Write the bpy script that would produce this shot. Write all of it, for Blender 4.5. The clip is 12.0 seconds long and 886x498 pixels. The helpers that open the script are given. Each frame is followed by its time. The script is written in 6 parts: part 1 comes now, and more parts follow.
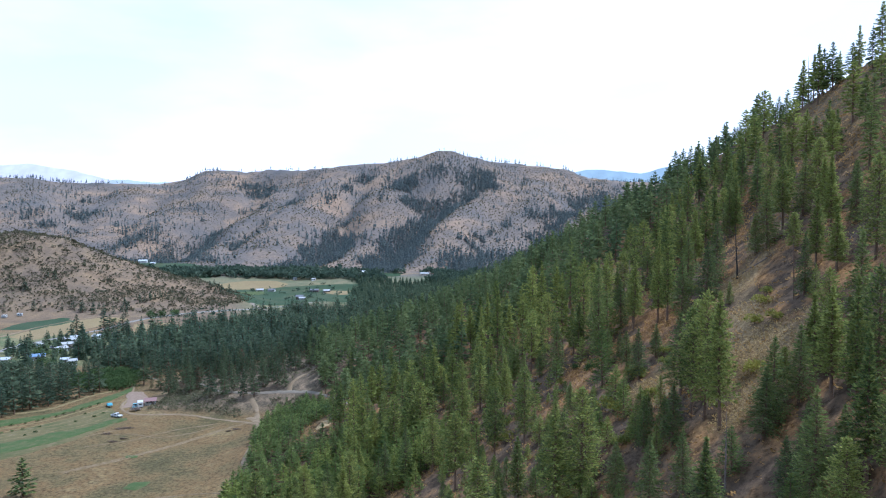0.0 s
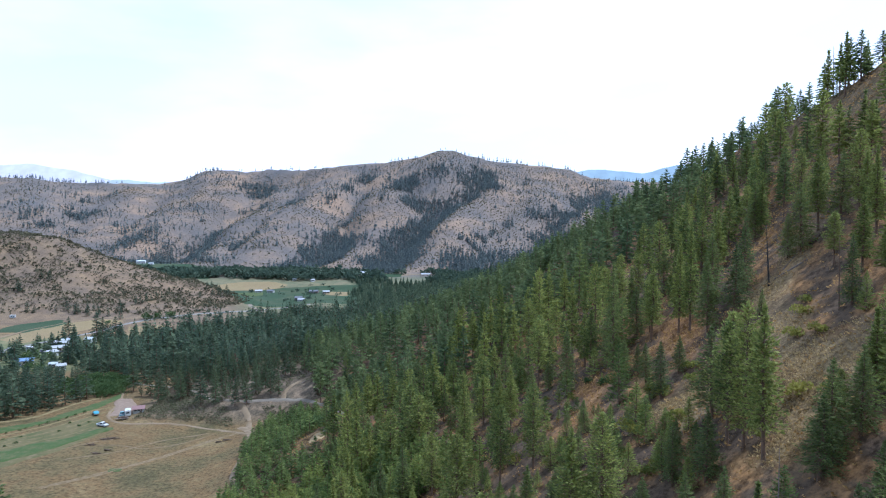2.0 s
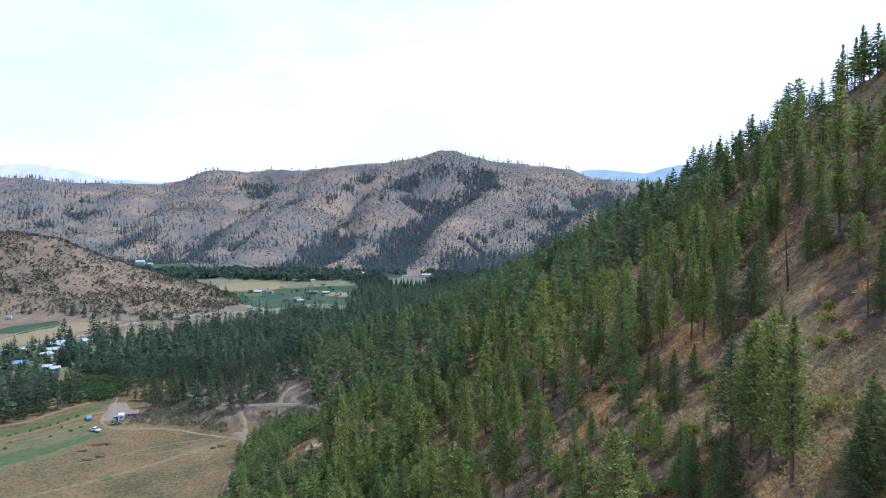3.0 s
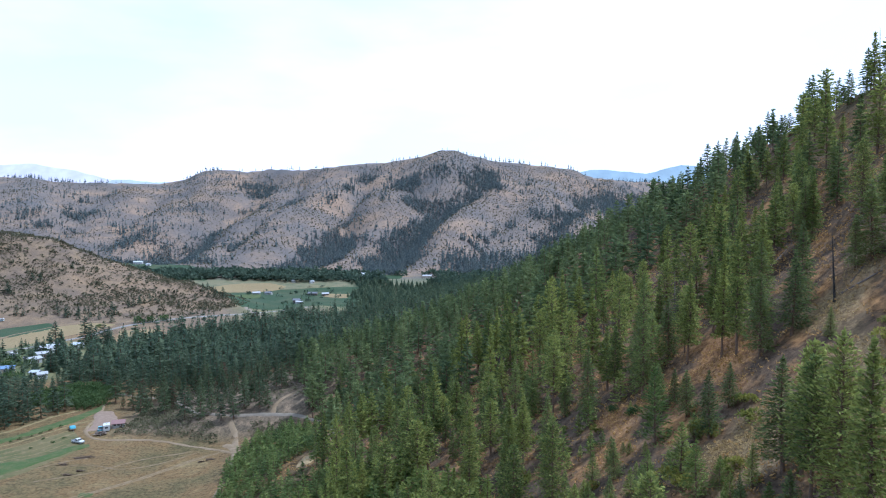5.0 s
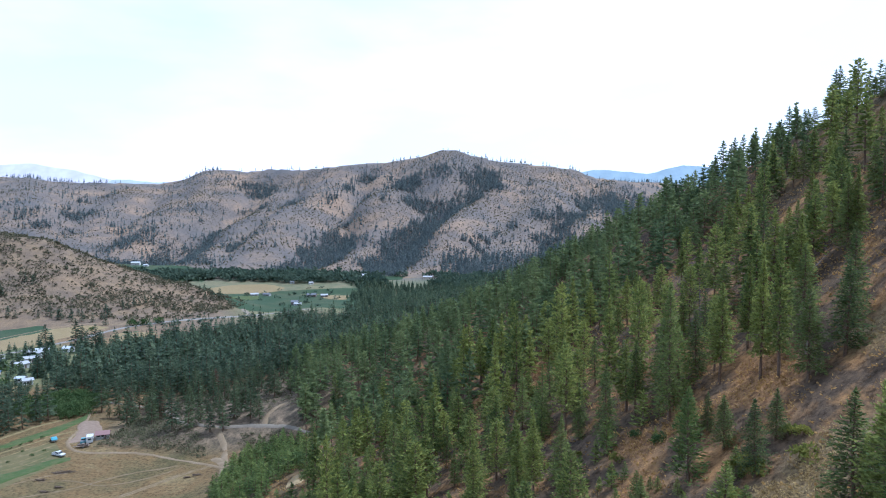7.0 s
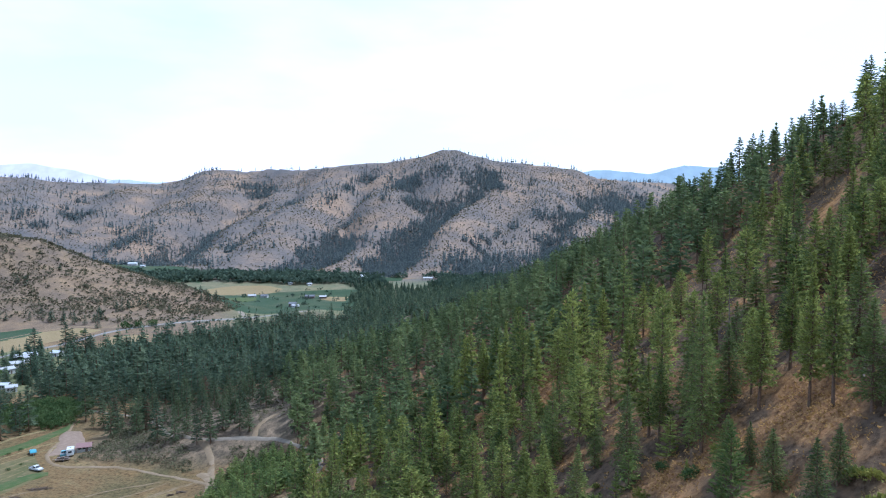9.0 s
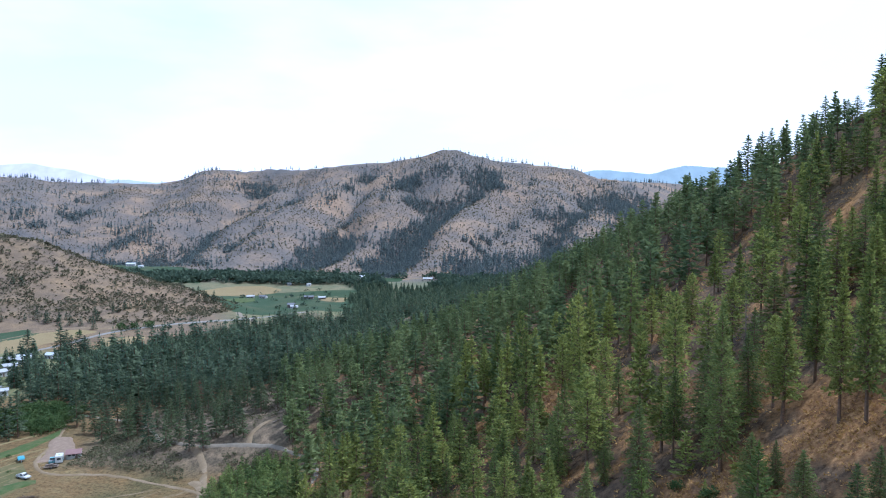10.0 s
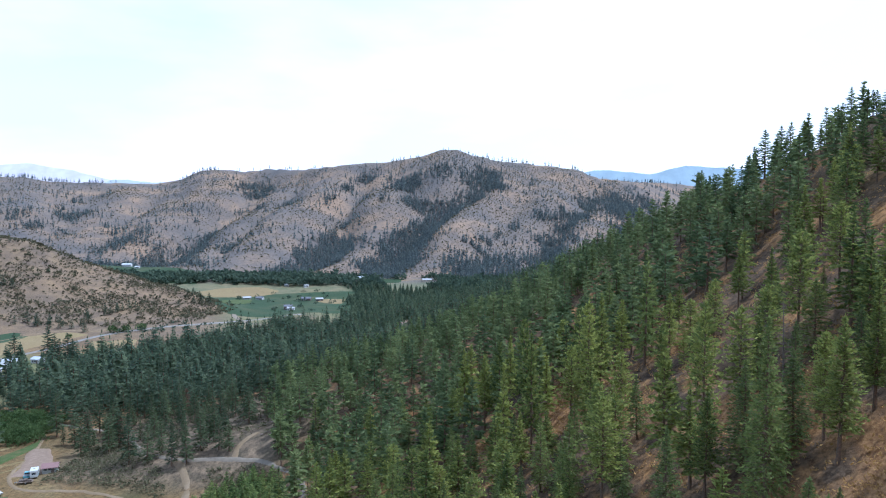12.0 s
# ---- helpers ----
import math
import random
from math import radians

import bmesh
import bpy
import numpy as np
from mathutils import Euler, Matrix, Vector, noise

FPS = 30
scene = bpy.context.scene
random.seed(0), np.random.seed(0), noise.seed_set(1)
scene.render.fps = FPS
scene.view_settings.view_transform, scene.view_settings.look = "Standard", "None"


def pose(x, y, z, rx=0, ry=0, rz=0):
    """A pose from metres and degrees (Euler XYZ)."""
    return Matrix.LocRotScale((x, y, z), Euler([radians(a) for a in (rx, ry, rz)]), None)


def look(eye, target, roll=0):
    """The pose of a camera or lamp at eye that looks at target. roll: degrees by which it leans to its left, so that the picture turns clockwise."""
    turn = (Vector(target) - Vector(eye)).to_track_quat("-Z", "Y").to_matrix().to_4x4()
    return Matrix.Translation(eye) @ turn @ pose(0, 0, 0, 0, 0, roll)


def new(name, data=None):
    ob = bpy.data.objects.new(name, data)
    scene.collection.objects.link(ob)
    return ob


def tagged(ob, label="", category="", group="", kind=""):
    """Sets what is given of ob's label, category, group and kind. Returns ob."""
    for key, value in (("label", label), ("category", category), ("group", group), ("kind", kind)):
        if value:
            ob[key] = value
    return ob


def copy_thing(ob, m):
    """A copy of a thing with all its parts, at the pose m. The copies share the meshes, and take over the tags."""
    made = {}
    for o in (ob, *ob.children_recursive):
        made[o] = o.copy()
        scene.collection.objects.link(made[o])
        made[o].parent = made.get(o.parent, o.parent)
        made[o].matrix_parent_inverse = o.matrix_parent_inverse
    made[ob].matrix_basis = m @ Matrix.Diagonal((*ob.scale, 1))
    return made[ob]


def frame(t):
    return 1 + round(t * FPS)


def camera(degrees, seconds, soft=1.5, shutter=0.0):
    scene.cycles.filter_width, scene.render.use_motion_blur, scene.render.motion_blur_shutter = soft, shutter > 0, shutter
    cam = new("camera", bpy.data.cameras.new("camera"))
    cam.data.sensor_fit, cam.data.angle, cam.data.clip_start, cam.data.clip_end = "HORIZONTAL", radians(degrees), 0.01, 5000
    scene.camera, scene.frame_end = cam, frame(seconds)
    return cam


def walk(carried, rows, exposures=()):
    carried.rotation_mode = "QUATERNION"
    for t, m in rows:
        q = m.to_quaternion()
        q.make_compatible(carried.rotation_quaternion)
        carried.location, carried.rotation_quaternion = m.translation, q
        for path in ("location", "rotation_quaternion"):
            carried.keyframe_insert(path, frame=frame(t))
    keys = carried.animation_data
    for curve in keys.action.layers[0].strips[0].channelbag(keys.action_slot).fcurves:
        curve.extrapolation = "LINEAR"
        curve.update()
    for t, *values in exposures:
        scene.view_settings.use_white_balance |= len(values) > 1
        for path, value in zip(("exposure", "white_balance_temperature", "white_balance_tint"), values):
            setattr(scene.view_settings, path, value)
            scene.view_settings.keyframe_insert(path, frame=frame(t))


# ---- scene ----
import itertools


def aim(x, y, z, rx, lean, rz):
    return pose(x, y, z, rx, 0, rz) @ pose(0, 0, 0, 0, 0, lean)


cam = camera(66, 12.0, soft=1.15)
PATH = [
    (0.0, aim(0.00, 0.00, 105.00, 86.776, 0.000, -0.000)),
    (1.0, aim(0.15, 6.72, 104.93, 86.779, 0.002, 0.058)),
    (2.0, aim(0.23, 13.56, 104.90, 86.784, 0.009, 0.113)),
    (3.0, aim(0.24, 20.48, 104.91, 86.790, 0.019, 0.165)),
    (4.0, aim(0.22, 27.48, 104.93, 86.798, 0.032, 0.212)),
    (5.0, aim(0.18, 34.53, 104.97, 86.807, 0.047, 0.256)),
    (6.0, aim(0.14, 41.63, 105.02, 86.816, 0.063, 0.294)),
    (7.0, aim(0.11, 48.75, 105.06, 86.826, 0.079, 0.326)),
    (8.0, aim(0.12, 55.88, 105.10, 86.836, 0.094, 0.353)),
    (9.0, aim(0.18, 62.99, 105.11, 86.847, 0.108, 0.372)),
    (10.0, aim(0.32, 70.09, 105.10, 86.857, 0.120, 0.384)),
    (11.0, aim(0.54, 77.14, 105.05, 86.867, 0.129, 0.388)),
    (12.0, aim(0.87, 84.13, 104.96, 86.876, 0.134, 0.384)),
]
walk(cam, PATH, [(0.0, 0.65, 4760, 8), (12.0, 0.65, 4760, 8)])

# ---- light: a hazy late-summer sun from the hill side, a bright milky sky ----
SUN_ELEVATION, SUN_BEARING = 60.0, 82.0  # degrees; bearing clockwise from +y
world = bpy.data.worlds.new("sky")
scene.world = world
world.use_nodes = True
wn, wl = world.node_tree.nodes, world.node_tree.links
wn.clear()
w_sky = wn.new("ShaderNodeTexSky")
w_sky.sky_type, w_sky.sun_disc = "NISHITA", False
w_sky.sun_elevation, w_sky.sun_rotation = radians(SUN_ELEVATION), radians(SUN_BEARING)
w_sky.air_density, w_sky.dust_density, w_sky.ozone_density, w_sky.altitude = 1.0, 4.0, 1.0, 500
w_co = wn.new("ShaderNodeTexCoord")
w_map = wn.new("ShaderNodeMapping")
w_map.inputs["Scale"].default_value = (1.0, 1.0, 3.2)
w_noise = wn.new("ShaderNodeTexNoise")
w_noise.inputs["Scale"].default_value, w_noise.inputs["Detail"].default_value = 2.6, 6.0
w_ramp = wn.new("ShaderNodeValToRGB")
w_ramp.color_ramp.elements[0].position, w_ramp.color_ramp.elements[1].position = 0.42, 0.66
w_mix = wn.new("ShaderNodeMixRGB")
w_sep = wn.new("ShaderNodeSeparateXYZ")
w_low = wn.new("ShaderNodeValToRGB")
for el, (p, c) in zip((w_low.color_ramp.elements[0], w_low.color_ramp.elements[1], w_low.color_ramp.elements.new(1.0)), ((0.05, (0.89, 0.82, 0.92)), (0.15, (0.91, 0.90, 0.97)), (0.26, (0.80, 0.905, 0.99)))):
    el.position, el.color = p, (*c, 1)
w_side = wn.new("ShaderNodeMapRange")
w_side.inputs["From Min"].default_value, w_side.inputs["From Max"].default_value = -0.45, 0.15
w_veil = wn.new("ShaderNodeMixRGB")
w_veil.inputs["Color2"].default_value = (1.0, 0.96, 0.98, 1)
w_gain = wn.new("ShaderNodeVectorMath")
w_gain.operation = "SCALE"
w_gain.inputs["Scale"].default_value = 11.7
w_amt = wn.new("ShaderNodeMath")
w_amt.operation = "MULTIPLY_ADD"
w_amt.inputs[1].default_value, w_amt.inputs[2].default_value = 0.22, 0.72
w_bg = wn.new("ShaderNodeBackground")
w_bg.inputs["Strength"].default_value = 0.087
w_out = wn.new("ShaderNodeOutputWorld")
wl.new(w_co.outputs["Generated"], w_map.inputs["Vector"])
wl.new(w_map.outputs["Vector"], w_noise.inputs["Vector"])
wl.new(w_noise.outputs["Fac"], w_ramp.inputs["Fac"])
wl.new(w_ramp.outputs["Color"], w_amt.inputs[0])
wl.new(w_amt.outputs["Value"], w_mix.inputs["Fac"])
wl.new(w_sky.outputs["Color"], w_mix.inputs["Color1"])
wl.new(w_co.outputs["Generated"], w_sep.inputs["Vector"])
wl.new(w_sep.outputs["Z"], w_low.inputs["Fac"])
wl.new(w_sep.outputs["X"], w_side.inputs["Value"])
wl.new(w_side.outputs["Result"], w_veil.inputs["Fac"])
wl.new(w_low.outputs["Color"], w_veil.inputs["Color1"])
wl.new(w_veil.outputs["Color"], w_gain.inputs[0])
wl.new(w_gain.outputs["Vector"], w_mix.inputs["Color2"])
wl.new(w_mix.outputs["Color"], w_bg.inputs["Color"])
wl.new(w_bg.outputs["Background"], w_out.inputs["Surface"])

sun = new("sun", bpy.data.lights.new("sun", "SUN"))
sun.data.energy, sun.data.angle, sun.data.color = 3.6, radians(1.0), (1.0, 0.925, 0.81)
_b, _e = radians(SUN_BEARING), radians(SUN_ELEVATION)
sun_from = Vector((math.sin(_b) * math.cos(_e), math.cos(_b) * math.cos(_e), math.sin(_e)))
sun.matrix_world = look(sun_from * 400, (0, 0, 0))

# ---- materials ----


def node_material(name):
    m = bpy.data.materials.new(name)
    m.use_nodes = True
    nt = m.node_tree
    return m, nt, nt.nodes["Principled BSDF"]


def noise_node(nt, scale, detail=4.0, rough=0.55, coord=None):
    n = nt.nodes.new("ShaderNodeTexNoise")
    n.inputs["Scale"].default_value = scale
    n.inputs["Detail"].default_value = detail
    n.inputs["Roughness"].default_value = rough
    if coord is not None:
        nt.links.new(coord, n.inputs["Vector"])
    return n


def ramp_node(nt, fac, stops):
    r = nt.nodes.new("ShaderNodeValToRGB")
    els = r.color_ramp.elements
    while len(els) < len(stops):
        els.new(0.5)
    for el, (p, c) in zip(els, stops):
        el.position, el.color = p, (*c, 1) if len(c) == 3 else c
    nt.links.new(fac, r.inputs["Fac"])
    return r


def mix_node(nt, kind, fac, a, b):
    n = nt.nodes.new("ShaderNodeMixRGB")
    n.blend_type = kind
    for key, v in (("Fac", fac), ("Color1", a), ("Color2", b)):
        if isinstance(v, (int, float)):
            n.inputs[key].default_value = v
        elif isinstance(v, tuple):
            n.inputs[key].default_value = (*v, 1)
        else:
            nt.links.new(v, n.inputs[key])
    return n


def surface(name, base, rough=0.8, metal=0.0, spots=(), bump=0.0, bump_scale=8.0, spec=0.3):
    """Base colour broken by noise: spots are (scale, low, high, colour, amount)."""
    m, nt, bsdf = node_material(name)
    geo = nt.nodes.new("ShaderNodeNewGeometry")
    col = None
    for i, (scale, lo, hi, c, amount) in enumerate(spots):
        n = noise_node(nt, scale, 5.0, 0.6, geo.outputs["Position"])
        r = ramp_node(nt, n.outputs["Fac"], [(lo, (0, 0, 0)), (hi, (amount, amount, amount))])
        mx = mix_node(nt, "MIX", r.outputs["Color"], col.outputs["Color"] if col else base, c)
        col = mx
    if col:
        nt.links.new(col.outputs["Color"], bsdf.inputs["Base Color"])
    else:
        bsdf.inputs["Base Color"].default_value = (*base, 1)
    bsdf.inputs["Roughness"].default_value = rough
    bsdf.inputs["Metallic"].default_value = metal
    bsdf.inputs["Specular IOR Level"].default_value = spec
    if bump:
        n = noise_node(nt, bump_scale, 6.0, 0.6, geo.outputs["Position"])
        b = nt.nodes.new("ShaderNodeBump")
        b.inputs["Strength"].default_value = 0.8
        b.inputs["Distance"].default_value = bump
        nt.links.new(n.outputs["Fac"], b.inputs["Height"])
        nt.links.new(b.outputs["Normal"], bsdf.inputs["Normal"])
    return m


def foliage(name, dark, light, island=0.45, tint_attr=False, gloss=0.6):
    """Needles or leaves: varied by plant and by clump, with light passing through."""
    m, nt, bsdf = node_material(name)
    geo = nt.nodes.new("ShaderNodeNewGeometry")
    info = nt.nodes.new("ShaderNodeObjectInfo")
    mean = nt.nodes.new("ShaderNodeMath")
    mean.operation = "MULTIPLY_ADD"
    mean.inputs[1].default_value = island
    nt.links.new(geo.outputs["Random Per Island"], mean.inputs[0])
    if tint_attr:
        at = nt.nodes.new("ShaderNodeAttribute")
        at.attribute_name = "tint"
        src = at.outputs["Fac"]
    else:
        src = info.outputs["Random"]
    sc = nt.nodes.new("ShaderNodeMath")
    sc.operation = "MULTIPLY"
    sc.inputs[1].default_value = 1 - island
    nt.links.new(src, sc.inputs[0])
    nt.links.new(sc.outputs["Value"], mean.inputs[2])
    r = ramp_node(nt, mean.outputs["Value"], [(0.1, dark), (0.9, light)])
    nt.links.new(r.outputs["Color"], bsdf.inputs["Base Color"])
    bsdf.inputs["Roughness"].default_value = gloss
    bsdf.inputs["Specular IOR Level"].default_value = 0.06
    tr = nt.nodes.new("ShaderNodeBsdfTranslucent")
    nt.links.new(r.outputs["Color"], tr.inputs["Color"])
    mx = nt.nodes.new("ShaderNodeMixShader")
    mx.inputs["Fac"].default_value = 0.45
    nt.links.new(bsdf.outputs["BSDF"], mx.inputs[1])
    nt.links.new(tr.outputs["BSDF"], mx.inputs[2])
    nt.links.new(mx.outputs["Shader"], nt.nodes["Material Output"].inputs["Surface"])
    return m


M_PINE = foliage("pine_needles", (0.06, 0.09, 0.033), (0.31, 0.325, 0.08), 0.6)
M_FIR = foliage("fir_needles", (0.05, 0.076, 0.036), (0.215, 0.245, 0.07), 0.55)
M_YOUNG = foliage("young_needles", (0.066, 0.1, 0.032), (0.26, 0.285, 0.07))
M_THICKET = foliage("thicket_needles", (0.058, 0.09, 0.032), (0.2, 0.235, 0.07), tint_attr=True)
M_RIDGE = foliage("ridge_needles", (0.046, 0.07, 0.045), (0.115, 0.14, 0.072), tint_attr=True)
M_FOREST = foliage("forest_needles", (0.062, 0.092, 0.045), (0.19, 0.22, 0.085), tint_attr=True)
# far range needles: base colour lifted and blued to paint in the haze
M_HAZED_FOREST = foliage("hazed_far_needles", (0.072, 0.09, 0.095), (0.126, 0.145, 0.14), island=0.2, tint_attr=True)
M_BENCH = foliage("bench_needles", (0.05, 0.076, 0.05), (0.118, 0.145, 0.082), tint_attr=True)
M_SHRUB = foliage("shrub_leaves", (0.10, 0.12, 0.03), (0.30, 0.27, 0.06))
M_SAGE = foliage("sage_leaves", (0.05, 0.05, 0.032), (0.125, 0.112, 0.066), tint_attr=True)
M_LEAF = foliage("broad_leaves", (0.042, 0.07, 0.026), (0.10, 0.135, 0.048))
M_BARK = surface("pine_bark", (0.10, 0.07, 0.05), 0.9, spots=[(3.0, 0.35, 0.7, (0.2, 0.11, 0.06), 0.8), (14.0, 0.5, 0.65, (0.03, 0.025, 0.02), 0.7)], bump=0.05, bump_scale=9)
M_CHAR = surface("charred_wood", (0.02, 0.018, 0.017), 0.85, spots=[(2.0, 0.5, 0.75, (0.12, 0.10, 0.08), 0.8)], bump=0.03)
M_GREYWOOD = surface("weathered_wood", (0.15, 0.12, 0.10), 0.85, spots=[(2.0, 0.4, 0.7, (0.08, 0.06, 0.05), 0.8)], bump=0.03)


# ---- lie of the land ----


def lerp(v, table):
    xs, ys = zip(*table)
    return np.interp(v, xs, ys)


def smooth(a, b, v):
    t = np.clip((v - a) / (b - a), 0, 1)
    return t * t * (3 - 2 * t)


_rng = np.random.default_rng(5)
_perm = _rng.permutation(512)
_grad = _rng.uniform(-1, 1, 512)


def value_noise(x, y):
    xi, yi = np.floor(x).astype(int), np.floor(y).astype(int)
    fx, fy = x - xi, y - yi
    fx, fy = fx * fx * (3 - 2 * fx), fy * fy * (3 - 2 * fy)

    def g(i, j):
        return _grad[(_perm[i % 512] + j) % 512]

    return (g(xi, yi) * (1 - fx) + g(xi + 1, yi) * fx) * (1 - fy) + (g(xi, yi + 1) * (1 - fx) + g(xi + 1, yi + 1) * fx) * fy


def fractal(x, y, size, octaves=4, gain=0.5):
    total, amp = 0, 1
    for k in range(octaves):
        total = total + amp * value_noise(x / size + 17 * k, y / size - 31 * k)
        size, amp = size / 2.03, amp * gain
    return total


def toe_x(y):
    """Where the wooded hillside meets the benchland."""
    return lerp(y, [(-300, -60), (100, -63), (230, -69), (306, -86), (400, -98), (520, -98), (700, -90), (1000, -60)])


# crest of the wooded hill along y: where it runs and how high it stands
CREST_X = [(-300, 150), (100, 140), (204, 122), (259, 115), (314, 106), (374, 100), (447, 88), (585, 86), (709, 62), (860, 40), (960, 20)]
CREST_Z = [(-300, 190), (60, 177), (146, 163), (204, 147.2), (235, 138.5), (259, 132), (314, 117), (353, 108), (427, 89), (585, 62), (709, 36), (860, 5), (960, -11)]


SKYLINE = [(-0.9, 0.046), (-0.65, 0.046), (-0.6, 0.045), (-0.56, 0.039), (-0.49, 0.038), (-0.418, 0.036), (-0.376, 0.043), (-0.347, 0.0563), (-0.318, 0.0572),
           (-0.285, 0.0539), (-0.252, 0.058), (-0.21, 0.0563), (-0.152, 0.062), (-0.11, 0.067), (-0.07, 0.0688), (-0.036, 0.0754), (-0.008, 0.0855),
           (0.013, 0.0855), (0.034, 0.077), (0.08, 0.0688), (0.138, 0.063), (0.18, 0.058), (0.212, 0.0456), (0.262, 0.04), (0.303, 0.04), (0.4, 0.03), (0.7, 0.03), (0.9, 0.03)]
CREST = [(-0.9, 2500), (-0.6, 2450), (-0.45, 2400), (-0.34, 2600), (-0.25, 2450), (-0.15, 2250), (0.0, 2200), (0.1, 2250), (0.2, 2350), (0.3, 2700), (0.9, 2700)]
FOOT = [(-0.9, 1600), (-0.65, 1450), (-0.5, 1340), (-0.4, 1260), (-0.3, 1170), (-0.1, 1140), (0.05, 1130), (0.2, 1100), (0.9, 1100)]
# gullies of the far range: their lines as (share of the climb, bearing), depth, width, how thickly wooded and up to where
GULLIES = [
    ([(0, -0.47), (0.12, -0.425), (0.25, -0.385), (0.4, -0.345), (0.6, -0.30), (0.8, -0.265), (1, -0.24)], 120, 0.050, 1.0, 0.3),
    ([(0, -0.225), (0.12, -0.185), (0.27, -0.152), (0.4, -0.145), (0.55, -0.152), (0.75, -0.12), (1, -0.10)], 85, 0.034, 1.0, 0.42),
    ([(0, -0.095), (0.1, -0.083), (0.24, -0.068), (0.37, -0.042), (0.5, -0.012), (0.65, 0.03), (0.85, 0.055), (1, 0.06)], 80, 0.040, 1.0, 0.85),
    ([(0.45, -0.03), (0.6, -0.05), (0.8, -0.066), (1, -0.07)], 30, 0.030, 0.7, 0.8),
    ([(0, -0.62), (0.5, -0.54), (1, -0.49)], 60, 0.040, 0.45, 0.6),
    ([(0, -0.55), (0.3, -0.50), (0.7, -0.43), (1, -0.40)], 55, 0.036, 0.2, 0.5),
    ([(0, 0.02), (0.3, 0.06), (0.6, 0.10), (1, 0.115)], 45, 0.030, 0.25, 0.5),
    ([(0, 0.10), (0.35, 0.145), (0.6, 0.185), (1, 0.215)], 65, 0.034, 0.6, 0.7),
    ([(0, 0.25), (0.5, 0.30), (1, 0.34)], 70, 0.040, 0.5, 0.7),
    ([(0, -0.335), (0.3, -0.29), (0.6, -0.23), (1, -0.195)], 42, 0.024, 0.3, 0.3),
    ([(0, -0.78), (1, -0.67)], 60, 0.045, 0.3, 0.6),
]


def far_range(x, y):
    """Height of the far range and how deep in a gully a place lies."""
    yy = np.maximum(y, 200.0)
    u = np.clip(x / yy, -1.2, 1.2)
    zf, zc = lerp(u, FOOT), lerp(u, CREST)
    u2 = u + 0.009 * fractal(x, y, 260, 3)
    top = 105 + lerp(u, SKYLINE) * zc
    s = (yy - zf) / (zc - zf)
    sc = np.clip(s, 0, 1)
    h = 2 + (top - 2) * (0.30 * smooth(0, 1, sc) + 0.70 * sc ** 0.85)
    deep = np.zeros_like(h)
    arch = np.clip(4 * sc * (1 - sc), 0, 1) ** 0.7
    for line, depth, width, wooded, upto in GULLIES:
        d = (u2 - lerp(sc, line)) / (width * (1.15 - 0.5 * sc))
        on = smooth(line[0][0] - 0.05, line[0][0] + 0.12, sc) if line[0][0] > 0 else 1.0
        # a creased floor between rounded spurs
        h = h - 0.85 * depth * on * np.exp(0.5 - np.sqrt(d * d * 1.4 + 0.25)) * arch * (1 - 0.25 * sc)
        deep = np.maximum(deep, wooded * on * np.exp(-((d + 0.05) / 0.9) ** 2) * (1 - 0.6 * smooth(upto - 0.08, upto + 0.12, sc)))
    h = h + (16 * fractal(x, y, 300, 3, 0.4) + 1.2 * fractal(x + 900, y, 45, 2)) * smooth(0.02, 0.2, sc) * (1 - 0.85 * smooth(0.85, 1, sc))
    back = np.maximum(s - 1, 0)
    h = np.where(s > 1, top - (top - 60) * smooth(0, 0.9, back), h)
    return h * smooth(-0.02, 0.06, s), deep, s


